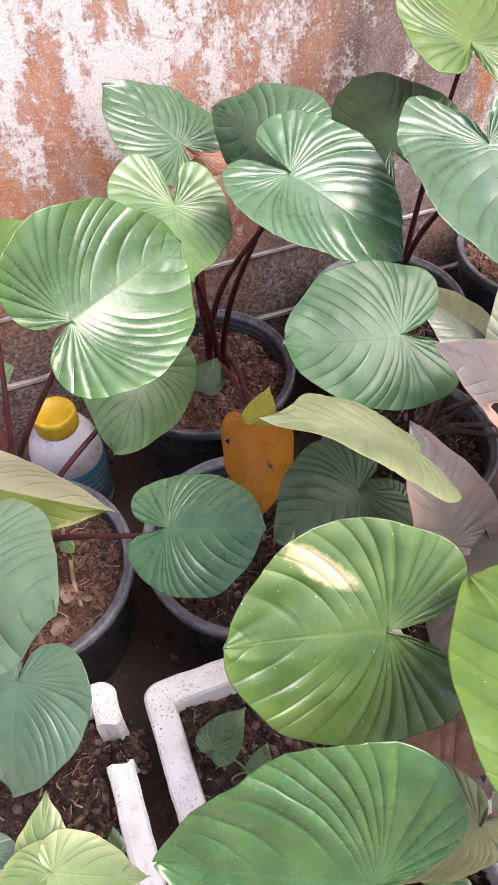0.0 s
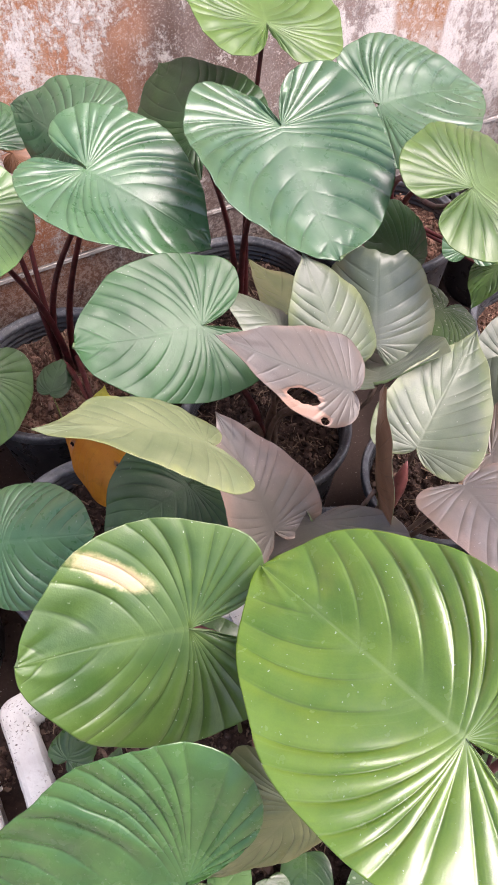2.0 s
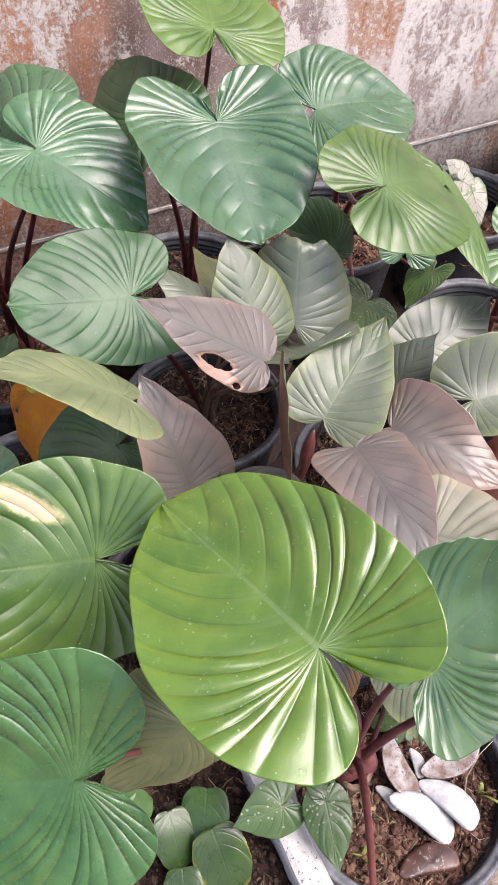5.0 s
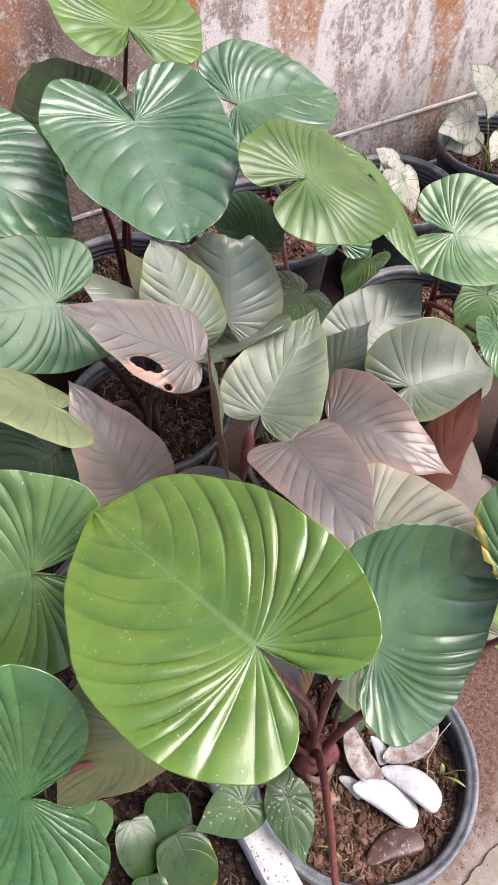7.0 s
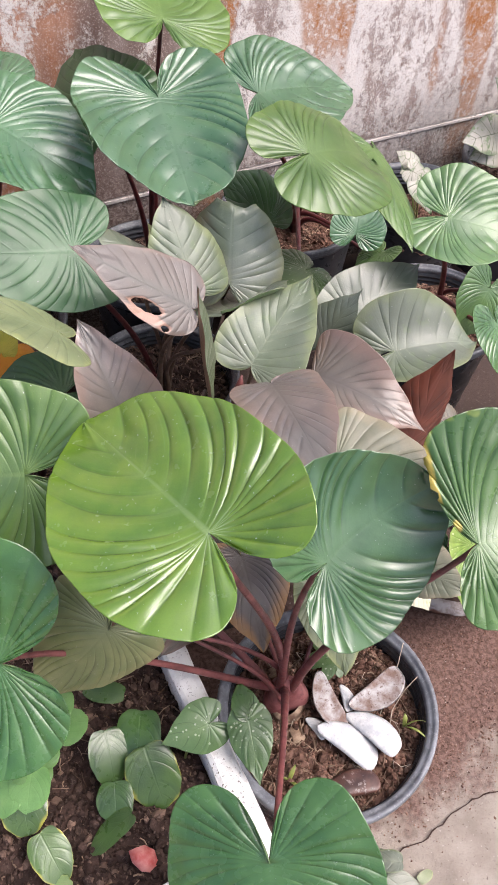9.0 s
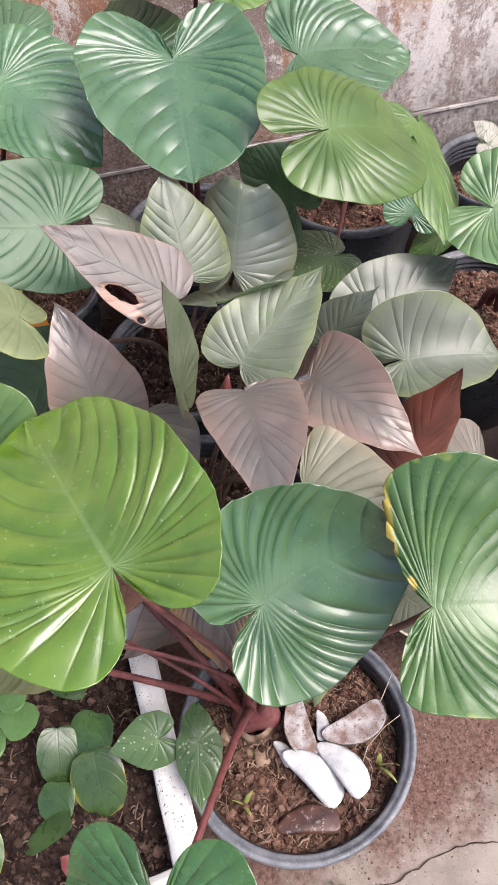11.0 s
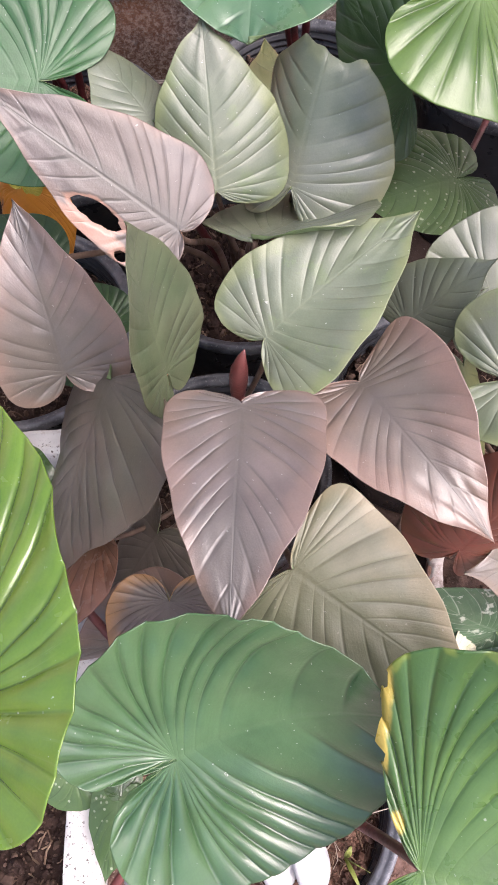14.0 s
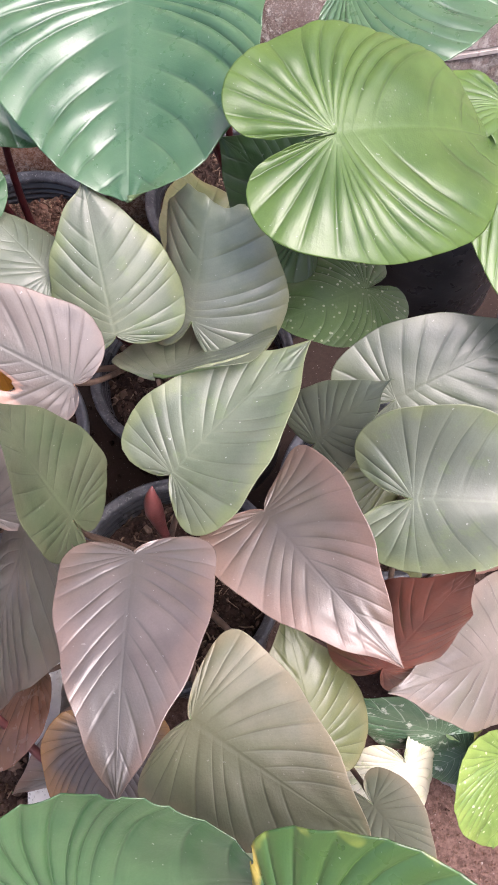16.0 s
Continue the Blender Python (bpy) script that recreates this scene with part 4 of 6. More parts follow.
# crumbs of soil on the floor
v, f = clods(random.Random(8), 16000, lambda g: (g.uniform(.42, 1.2), -0.15 + 0.34 * g.random() ** 1.2 + 0.035 * g.gauss(0, 1), 0.0008), 0.0005, 0.0024)
tagged(link_mesh("soil_crumbs", v, f, M["clod"], False), "Scattered brown soil crumbs on the concrete floor", "soil", kind="stuff")
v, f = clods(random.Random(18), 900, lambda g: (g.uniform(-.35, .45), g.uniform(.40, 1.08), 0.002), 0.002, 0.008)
tagged(link_mesh("soil_crumbs", v, f, M["clod_dark"], False), "Dark soil crumbs between the pots", "soil", kind="stuff")

# ---------------------------------------------------------------- pots
plant_pot(0.475, -0.02, 0.155, 0.220, "Black nursery pot with worn grey rim and mussel shells", "soil", 1, 5500, 0.040)
plant_pot(0.235, 0.935, 0.160, 0.255, "Black ribbed nursery pot of coarse brown soil by the wall", "soil", 2, 3600)
plant_pot(-0.152, 0.654, 0.167, 0.242, "Worn black nursery pot with chunky red-brown soil", "soil", 3, 4200, 0.035)
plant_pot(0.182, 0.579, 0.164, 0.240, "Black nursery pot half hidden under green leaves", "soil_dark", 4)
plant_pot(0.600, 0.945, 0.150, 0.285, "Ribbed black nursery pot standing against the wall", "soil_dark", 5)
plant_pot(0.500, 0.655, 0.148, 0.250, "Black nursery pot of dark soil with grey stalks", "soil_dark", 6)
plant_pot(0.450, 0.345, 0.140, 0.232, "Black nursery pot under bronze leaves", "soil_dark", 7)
plant_pot(0.920, 0.940, 0.155, 0.320, "Black nursery pot with gritty pale-flecked soil", "soil", 8)
plant_pot(1.285, 0.950, 0.145, 0.270, "Black ribbed pot of small white-leaved plant", "soil", 9, 2200, 0.085)
plant_pot(1.590, 0.945, 0.150, 0.300, "Black nursery pot full of white-leaved plants", "soil_dark", 10, 2200, 0.085)
plant_pot(1.075, 0.600, 0.150, 0.255, "Black pot of bright green plant and red-brown soil", "soil", 11)
plant_pot(1.190, 0.270, 0.150, 0.250, "Worn grey-black ribbed nursery pot", "soil_dark", 12)
plant_pot(0.735, 0.456, 0.138, 0.190, "Low black nursery pot under sage leaves", "soil_dark", 13)


def clay_bowl(x, y, r, h):
    bowl = new("clay_bowl")
    bowl.location = (x, y, 0)
    tagged(bowl, "Low red-brown clay bowl with chipped rim and dark soil", "bowl")
    prof = [(0, .004), (r * .7, .004), (r * .72, 0), (r * .80, h * .3), (r * .92, h * .75), (r, h * .88), (r * 1.02, h * .95), (r, h), (r * .93, h), (r * .90, h * .92), (r * .86, h * .6)]
    child(lathe("body", prof, M["clay"], 64, 0.008, 3), bowl)
    child(soil_disc(r * .89, h * .82, 5, M["soil_dark"]), bowl)
    g = random.Random(5)

    def spot(q):
        a, d = q.random() * 6.283, r * .85 * math.sqrt(q.random())
        return (d * math.cos(a), d * math.sin(a), h * .83)
    v, f = clods(g, 260, spot, .0018, .008)
    child(link_mesh("loose_soil", v, f, M["clod_dark"], False), bowl)["kind"] = "stuff"
    cr = random.Random(9)
    ring = lathe("crusted_rim", [(r * .90, h * .985), (r * .93, h * 1.01), (r * .99, h * 1.015), (r * 1.025, h * .98), (r * 1.02, h * .90)], M["crust"], 90)
    for vx in ring.data.vertices:
        vx.co.z += cr.uniform(-.004, .004)
        vx.co.x *= cr.uniform(.975, 1.02)
        vx.co.y *= cr.uniform(.975, 1.02)
    child(ring, bowl, "pale chipped crust on the rim")
    return bowl


clay_bowl(0.880, 0.196, 0.168, 0.110)


# ---------------------------------------------------------------- foam boxes
def rounded_rect(hx, hy, r, step=0.02):
    pts = []
    for cx, cy, a0 in ((hx - r, hy - r, 0), (-hx + r, hy - r, 90), (-hx + r, -hy + r, 180), (hx - r, -hy + r, 270)):
        for k in range(7):
            a = radians(a0 + 15 * k)
            pts.append((cx + r * math.cos(a), cy + r * math.sin(a)))
    out = []
    for i, p in enumerate(pts):
        q = pts[(i + 1) % len(pts)]
        n = max(1, int(math.hypot(q[0] - p[0], q[1] - p[1]) / step))
        out += [(p[0] + (q[0] - p[0]) * k / n, p[1] + (q[1] - p[1]) * k / n) for k in range(n)]
    return out


def foam_box(x0, x1, y0, y1, h, label, soil_z, notch=None, seed=1, thick=0.042):
    """A white foam fish box reused as a planter, full of soil."""
    box = new("foam_box")
    cx, cy = (x0 + x1) / 2, (y0 + y1) / 2
    box.location = (cx, cy, 0)
    tagged(box, label, "planter box", group="foam boxes")
    t = thick
    loops = []
    base = rounded_rect((x1 - x0) / 2, (y1 - y0) / 2, 0.022, 0.009)
    if notch:
        # a break with upright ends: two points at each end of it
        out = []
        for i, p in enumerate(base):
            q = base[(i + 1) % len(base)]
            out.append(p)
            for edge, gap in ((notch[2] - cy, 0.0012), (notch[3] - cy, -0.0012)):
                if p[0] > 0 and q[0] > 0 and (p[1] - edge) * (q[1] - edge) < 0:
                    two = [(p[0], edge - gap), (p[0], edge + gap)]
                    out += two if q[1] > p[1] and gap > 0 or q[1] < p[1] and gap < 0 else two[::-1]
        base = out
    hx, hy = (x1 - x0) / 2, (y1 - y0) / 2
    for inset, z in ((0.058, 0.0), (0.054, 0.004), (0.032, h * .5), (0.016, h - 0.036), (0.002, h - 0.030), (0.0, h - 0.008), (0.003, h - 0.002), (0.009, h), (t - 0.008, h), (t - 0.002, h - 0.003), (t, h - 0.010), (t + 0.004, 0.03)):
        sx, sy = (hx - inset) / hx, (hy - inset) / hy
        if inset < 0.012:
            loops.append([(px * sx, py * sy, z) for px, py in base])
        else:
            loops.append([(max(inset - hx, min(hx - inset, px)), max(inset - hy, min(hy - inset, py)), z) for px, py in base])
    n = len(base)
    verts = []
    for lp in loops:
        for (bx, by), (px, py, z) in zip(base, lp):
            q = Vector((px, py, z))
            d = Vector([noise.noise(q * 45 + Vector((k * 7 + seed, 0, 0))) * 0.0014 for k in range(3)])
            if notch and z > h * .5 and bx > 0 and notch[2] < by + cy < notch[3]:
                d.z = h * .74 - z + 0.006 * noise.noise(q * 60)
            verts.append(q + d)
    faces = []
    for k in range(len(loops) - 1):
        for i in range(n):
            j = (i + 1) % n
            faces.append((k * n + i, k * n + j, (k + 1) * n + j, (k + 1) * n + i))
    faces.append(tuple(range(n))[::-1])
    child(link_mesh("box_shell", verts, faces, M["foam"], False), box)
    ix, iy = hx - t - 0.001, hy - t - 0.001
    so = grid_sheet("soil", -ix, ix, -iy, iy, int(ix * 240), int(iy * 240), lambda a, b: soil_z + soil_height(a, b, seed), M["soil_dark"])
    child(so, box)
    g = random.Random(seed * 5)

    def rest(q):
        a, b = q.uniform(-ix, ix), q.uniform(-iy, iy)
        return (a, b, soil_z + 0.002 + soil_height(a, b, seed))
    v, f = clods(g, 6500, rest, 0.0013, 0.009)
    child(link_mesh("loose_soil", v, f, M["clod_dark"], False), box)["kind"] = "stuff"
    if notch:
        gap = lambda q: (q.uniform(notch[0], notch[1]) - cx, q.uniform(notch[2] + .004, notch[3] - .004) - cy, q.uniform(h * .70, h * .80))
        v, f = clods(g, 700, gap, 0.002, 0.008)
        child(link_mesh("spilled_soil", v, f, M["clod_dark"], False), box)["kind"] = "stuff"
    litter(g, 420, lambda q: Vector(rest(q)) + Vector((0, 0, .002)), box)
    return box


foam_box(-0.034, 0.324, -0.166, 0.400, 0.27, "White foam fish box filled with dark soil and seedlings", 0.225, None, 1, 0.037)
foam_box(-0.420, -0.066, -0.120, 0.428, 0.27, "Broken white foam fish box filled with dark soil", 0.232, (-0.12, -0.05, 0.318, 0.368), 2, 0.034)


# ---------------------------------------------------------------- bottle
def bottle(x, y):
    b = new("bottle")
    b.location = (x, y, 0)
    tagged(b, "Dirty white plastic bottle with yellow screw cap and blue label", "bottle")
    prof = [(0, .002), (.058, .002), (.064, .006), (.066, .015), (.066, .150), (.0645, .168), (.060, .186), (.052, .203), (.042, .216), (.034, .224), (.033, .236)]
    child(lathe("body", prof, M["bottle"], 48), b)
    lab = [(.0663, .03), (.0670, .031), (.0670, .142), (.0663, .143)]
    child(lathe("label_band", lab, M["label"], 48), b, "blue printed label")
    for k in range(5):
        bar = [(.0672, .055 + k * .016), (.0675, .0555 + k * .016), (.0675, .060 + k * .016), (.0672, .0605 + k * .016)]
        child(lathe("print_bar", bar, M["label_grey"], 48), b)
    prof = [(.0335, .222), (.0385, .222), (.039, .226), (.039, .252), (.037, .257), (.033, .259), (.030, .258), (.029, .2565), (0, .2565)]
    cap = lathe("cap", prof, M["cap"], 60)
    for i, vx in enumerate(cap.data.vertices):
        if .0384 < math.hypot(vx.co.x, vx.co.y) and (i // len(prof)) % 2:
            vx.co.x *= 0.975
            vx.co.y *= 0.975
    child(cap, b, "yellow ribbed screw cap")
    return b


bottle(-0.049, 0.930)


# ---------------------------------------------------------------- shells and litter
def mussel(x, y, z, length, angle, mat, seed):
    g = random.Random(seed + 40)
    verts, faces = [], []
    nu, nv = 16, 9
    for i in range(nu + 1):
        t = 0.5 - 0.5 * math.cos(math.pi * i / nu)
        half_w = 0.225 * length * math.sin(math.pi * (1 - (1 - t) ** 0.66)) ** 0.45 + 0.0005
        mid = 0.10 * length * math.sin(math.pi * t)
        for k in range(nv + 1):
            q = -1 + 2 * k / nv
            dome = 0.055 * length * math.sin(math.pi * (0.04 + 0.92 * t) ** 1.2) ** 0.8 * math.sqrt(max(0, 1 - q * q))
            grow = 0.0005 * math.sin(math.hypot(t - 0.02, q * 0.45) * 52)
            verts.append(((t - 0.5) * length, q * half_w + mid, dome + grow))
    for i in range(nu):
        for k in range(nv):
            a = i * (nv + 1) + k
            faces.append((a, a + nv + 1, a + nv + 2, a + 1))
    ob = link_mesh("mussel_shell", verts, faces, mat)
    ob.data.materials.append(M["shell_out"])
    hollow = mat == M["shell_dirty"]
    ob.matrix_basis = pose(x, y, z + (0.010 if hollow else 0), g.uniform(-14, 14) + (180 if hollow else 0), g.uniform(-12, 12), angle)
    if hollow:
        ob.data.materials.clear()
        ob.data.materials.append(M["shell_out"])
        ob.data.materials.append(mat)
    sol = ob.modifiers.new("thickness", "SOLIDIFY")
    sol.thickness, sol.offset, sol.material_offset, sol.material_offset_rim = 0.0016, -1, 1, 0 if hollow else 1
    brown = mat == M["shell_brown"]
    return tagged(ob, "Dark brown mussel shell with pale scuffs on soil" if brown else "Upturned mussel shell holding brown soil" if hollow else "Bleached white mussel shell lying on pot soil", "shell", group="mussel shells")


mussel(0.477, -0.073, 0.199, 0.093, -56.0, M["shell"], 0)
mussel(0.516, -0.075, 0.204, 0.086, -66.1, M["shell"], 1)
mussel(0.552, -0.026, 0.199, 0.091, 4.4, M["shell_dirty"], 2)
mussel(0.488, -0.008, 0.194, 0.084, -95.4, M["shell_dirty"], 3)
mussel(0.511, -0.014, 0.194, 0.040, -101.6, M["shell"], 4)
mussel(0.455, -0.124, 0.194, 0.080, -10.8, M["shell_brown"], 5)
mussel(0.451, -0.033, 0.194, 0.038, -73.0, M["shell"], 6)


def chip(x, y, z, size, mat, name, label, category, seed):
    """A small crumpled flake."""
    g = random.Random(seed)
    n = 9
    verts = [(0, 0, 0.004)] + [(size * g.uniform(.6, 1.1) * math.cos(6.283 * k / n), size * g.uniform(.4, .8) * math.sin(6.283 * k / n), g.uniform(-.003, .006)) for k in range(n)]
    faces = [(0, 1 + k, 1 + (k + 1) % n) for k in range(n)]
    ob = link_mesh(name, verts, faces, mat)
    ob.matrix_basis = pose(x, y, z, g.uniform(-20, 20), g.uniform(-20, 20), g.uniform(0, 360))
    sol = ob.modifiers.new("thickness", "SOLIDIFY")
    sol.thickness = 0.001
    return tagged(ob, label, category)


for i, (x, y, s) in enumerate(((.426, -.028, .018), (.410, -.02, .014), (.395, -.045, .012), (.44, .06, .016), (.455, .085, .014), (.385, .01, .013), (.52, .05, .012))):
    chip(x, y, .188, s, M["straw_bit"], "dry_leaf_bit", "Crumpled tan dry leaf bit on soil", "leaf litter", i)
for i, (x, y, s) in enumerate(((-.10, .60, .022), (-.075, .58, .014), (-.12, .55, .018))):
    chip(x, y, .215, s, M["straw_bit"], "dry_leaf_bit", "Crumpled tan dry leaf bit on soil", "leaf litter", 20 + i)
chip(0.177, -0.094, 0.243, 0.022, M["red_scrap"], "plastic_scrap", "Torn red and white plastic scrap in soil", "litter", 31)


def twig(points, r, mat, name, label):
    v, f = tube(points, [r * (1 - 0.4 * i / len(points)) for i in range(len(points))], 6)
    return tagged(link_mesh(name, v, f, M[mat]), label, "twig")


twig([(-.085, .715, .214), (-.083, .67, .216), (-.088, .62, .215), (-.086, .57, .217)], .0045, "straw_bit", "twig", "Pale dry twig lying on brown soil")
twig([(-.13, .57, .214), (-.115, .60, .217), (-.108, .62, .214)], .003, "straw_bit", "twig", "Pale dry twig lying on brown soil")
twig([(.545, -.055, .19), (.575, -.03, .205), (.600, -.01, .215), (.622, .012, .2225)], .0009, "rootlet", "rootlet", "Thin pale rootlet trailing over the pot rim")
twig([(.535, -.09, .19), (.56, -.06, .20), (.59, -.045, .21), (.612, -.04, .2215)], .0008, "rootlet", "rootlet", "Thin pale rootlet trailing over the pot rim")
g = random.Random(77)
for i in range(26):
    a, d = g.random() * 6.283, .12 * math.sqrt(g.random())
    x, y = .475 + d * math.cos(a), -.02 + d * math.sin(a)
    p = [(x, y, .187)]
    for k in range(4):
        p.append((p[-1][0] + g.uniform(-.014, .014), p[-1][1] + g.uniform(-.014, .014), .187 + g.uniform(0, .008)))
    twig(p, .0006, "rootlet", "rootlet", "Fine pale rootlet on pot soil")

# tiny sprouts at the pot edge
def grass_sprout(x, y, z, heights, label):
    """A tuft of two or three narrow blades."""
    ob = plant("grass_sprout", x, y, z, label, "sprout")
    q = random.Random(int(x * 1000))
    for hgt, lean_x, lean_y in heights:
        vs, fs = [], []
        for i in range(9):
            t = i / 8
            c = Vector((lean_x * t ** 1.3, lean_y * t ** 1.3, hgt * math.sin(t * 2.0)))
            w = 0.0028 * math.sin(math.pi * (0.12 + 0.88 * t)) + 0.0003
            vs += [c + Vector((-w, w * .4, 0)), c + Vector((0, 0, -w * .5)), c + Vector((w, -w * .4, 0))]
        for i in range(8):
            fs += [(3 * i, 3 * i + 1, 3 * i + 4, 3 * i + 3), (3 * i + 1, 3 * i + 2, 3 * i + 5, 3 * i + 4)]
        bl = child(link_mesh("blade", vs, fs, M["weed_pale"]), ob)
        sol = bl.modifiers.new("thickness", "SOLIDIFY")
        sol.thickness = 0.0004
    return ob


grass_sprout(.565, -.085, .190, ((.03, .022, -.012), (.024, .012, -.03), (.02, .006, .012)), "Yellow-green grass sprout leaning over the pot rim")
grass_sprout(.385, -.078, .184, ((.022, .015, .012), (.018, -.014, .010), (.02, .004, -.016)), "Tiny pale green sprout in pot soil")

# crimson crown of the large plant
shell_crown = lathe("crown", [(0.0, -.02), (.025, -.02), (.029, -.006), (.025, .012), (.018, .030), (.010, .048), (0, .054)], M["crown_red"], 24, 0.16, 2)
husk = lathe("husk", [(0.0, -.034), (.031, -.034), (.034, -.022), (.030, -.010), (.032, -.004), (.026, .000)], M["fibre"], 24, 0.14, 5)

# ---------------------------------------------------------------- plants
shell = plant("heart_leaf_plant", 0.432, 0.025, 0.205, "Large heart-leaved plant with crimson stalks in shell-topped pot", "plant", "heart-leaved plants")
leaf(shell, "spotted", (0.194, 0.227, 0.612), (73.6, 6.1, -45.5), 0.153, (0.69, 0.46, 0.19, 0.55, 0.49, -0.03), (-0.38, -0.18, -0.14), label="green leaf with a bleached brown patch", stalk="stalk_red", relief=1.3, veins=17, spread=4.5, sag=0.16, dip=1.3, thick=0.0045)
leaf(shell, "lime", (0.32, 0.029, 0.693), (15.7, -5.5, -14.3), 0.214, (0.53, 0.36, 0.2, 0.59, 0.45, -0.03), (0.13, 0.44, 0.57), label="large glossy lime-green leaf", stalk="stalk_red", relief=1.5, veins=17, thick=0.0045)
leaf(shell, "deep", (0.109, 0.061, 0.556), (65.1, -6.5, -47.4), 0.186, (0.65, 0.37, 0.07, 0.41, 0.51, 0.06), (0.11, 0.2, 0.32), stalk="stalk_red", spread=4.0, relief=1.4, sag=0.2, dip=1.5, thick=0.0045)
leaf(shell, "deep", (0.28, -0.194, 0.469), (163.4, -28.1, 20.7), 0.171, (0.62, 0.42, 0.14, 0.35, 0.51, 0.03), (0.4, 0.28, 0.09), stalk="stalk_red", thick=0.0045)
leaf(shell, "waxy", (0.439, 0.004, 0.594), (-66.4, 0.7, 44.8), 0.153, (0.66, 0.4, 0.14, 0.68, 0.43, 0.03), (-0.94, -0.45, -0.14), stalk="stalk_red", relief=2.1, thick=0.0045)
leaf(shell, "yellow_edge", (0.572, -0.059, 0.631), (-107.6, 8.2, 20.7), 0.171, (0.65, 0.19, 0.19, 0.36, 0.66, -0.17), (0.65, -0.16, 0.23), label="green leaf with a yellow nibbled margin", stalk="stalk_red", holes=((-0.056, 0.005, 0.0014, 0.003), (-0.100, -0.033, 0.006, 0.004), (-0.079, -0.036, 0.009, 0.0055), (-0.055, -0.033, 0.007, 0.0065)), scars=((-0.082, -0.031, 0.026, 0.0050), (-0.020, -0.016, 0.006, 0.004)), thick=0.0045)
leaf(shell, "olive", (0.2213, 0.0753, 0.5029), (103.9, -32.7, -47.7), 0.1393, (0.55, 0.2, -0.05, 0.13, 0.43, 0.04), (0.53, 0.52, -0.01), stalk="stalk_red", thick=0.0028)
leaf(shell, "sage", (0.2776, 0.0956, 0.4592), (-177.8, -43.9, -21.4), 0.0549, (0.52, 0.28, 0.1, 0.2, 0.48, -0.03), (0.55, 0.24, 0.12), stalk="stalk_red", thick=0.0028)
leaf(shell, "withered", (0.413, 0.141, 0.422), (175.2, -27.7, -6.5), 0.135, (0.44, 0.18, 0.1, 0.27, 0.48, -0.05), (0.5, 0.24, 0.21), label="withered brown leaf", stalk="stalk_red", thick=0.0028)
leaf(shell, "moss", (0.53, 0.085, 0.345), (165, -22, -12), 0.125, (0.5, 0.25, 0.1, 0.2, 0.48, 0), (0.4, 0.3, 0.1), stalk="stalk_red", thick=0.0028)
p2 = plant("heart_leaf_plant", 0.255, 0.93, 0.245, "Green heart-leaved plant with wine stalks beside the wall", "plant", "heart-leaved plants")
leaf(p2, "blue", (0.234, 0.951, 0.681), (46.4, 35, -6.5), 0.133, (0.61, 0.35, 0.12, 0.48, 0.55, 0.02), (0.24, 0.36, 0.24), stalk="stalk", relief=1.4)
leaf(p2, "blue", (0.316, 0.75, 0.73), (-139.1, -19.1, 10.2), 0.173, (0.58, 0.39, 0.1, 0.46, 0.39, -0.02), (0.2, 0.29, 0.36), stalk="stalk", relief=1.5)
leaf(p2, "blue", (0.324, 0.831, 0.719), (19.6, 1.9, -53.8), 0.138, (0.65, 0.36, 0.07, 0.27, 0.49, 0.06), (0.14, 0.44, -0.43), stalk="stalk")
leaf(p2, "mid", (0.179, 0.79, 0.696), (168.6, -21.6, -19), 0.129, (0.6, 0.5, 0.07, 0.33, 0.42, 0.09), (-0.5, 0.28, 0.32), stalk="stalk")
leaf(p2, "amber", (0.234, 0.668, 0.398), (161.0, -56.0, 4.0), 0.166, (0.40, 0.06, 0.30, 0.34, 0.50, 0.02), (0.25, 0.75, -0.25), label="wilted amber-yellow hanging leaf", stalk="stalk", under="amber", relief=0.35, holes=((-0.018, 0.075, 0.0022, 0.0035), (0.052, 0.040, 0.006, 0.004)))
leaf(p2, "ochre", (0.275, 1.005, 0.625), (-92, -8, 28), 0.085, (0.40, 0.2, 0.1, 0.3, 0.48, 0), (0.4, 0.5, 0.1), label="dead ochre-brown leaf before the wall", stalk="stalk", under="ochre")
leaf(p2, "lemon", (0.234, 0.665, 0.4), (-68.2, 60.9, 48), 0.057, (0.42, 0.18, 0.1, 0.2, 0.48, 0), (0.33, 0.3, 0.08), stalk="stalk", under="lemon")
p3 = plant("heart_leaf_plant", -0.14, 0.67, 0.215, "Glossy green heart-leaved plant with one curled yellowing leaf", "plant", "heart-leaved plants")
leaf(p3, "gloss", (0.016, 0.572, 0.747), (-63.5, 3.4, 45.7), 0.166, (0.6, 0.29, 0.14, 0.42, 0.42, -0.02), (0.29, 0.03, 0.54), stalk="stalk", spread=3.5)
leaf(p3, "mid", (0.107, 0.78, 0.451), (139.2, -26.2, -31.9), 0.143, (0.6, 0.39, 0.11, 0.38, 0.46, 0.02), (0.33, 0.37, 0.02), stalk="stalk")
leaf(p3, "mid", (-0.137, 0.955, 0.351), (-90.9, 14, 35.8), 0.053, (0.65, 0.36, 0.11, 0.35, 0.48, 0.02), (0.33, 0.31, 0.06), stalk="stalk")
leaf(p3, "blue_lit", (-0.159, 0.431, 0.586), (-138.6, 21.1, 24.1), 0.144, (0.68, 0.36, 0.11, 0.41, 0.48, -0), (-0.01, 0.36, -0.11), stalk="stalk")
leaf(p3, "blue_lit", (-0.154, 0.389, 0.423), (148.8, -35.5, 5.7), 0.142, (0.63, 0.35, 0.11, 0.42, 0.45, -0.01), (0.38, 0.23, 0.24), stalk="stalk")
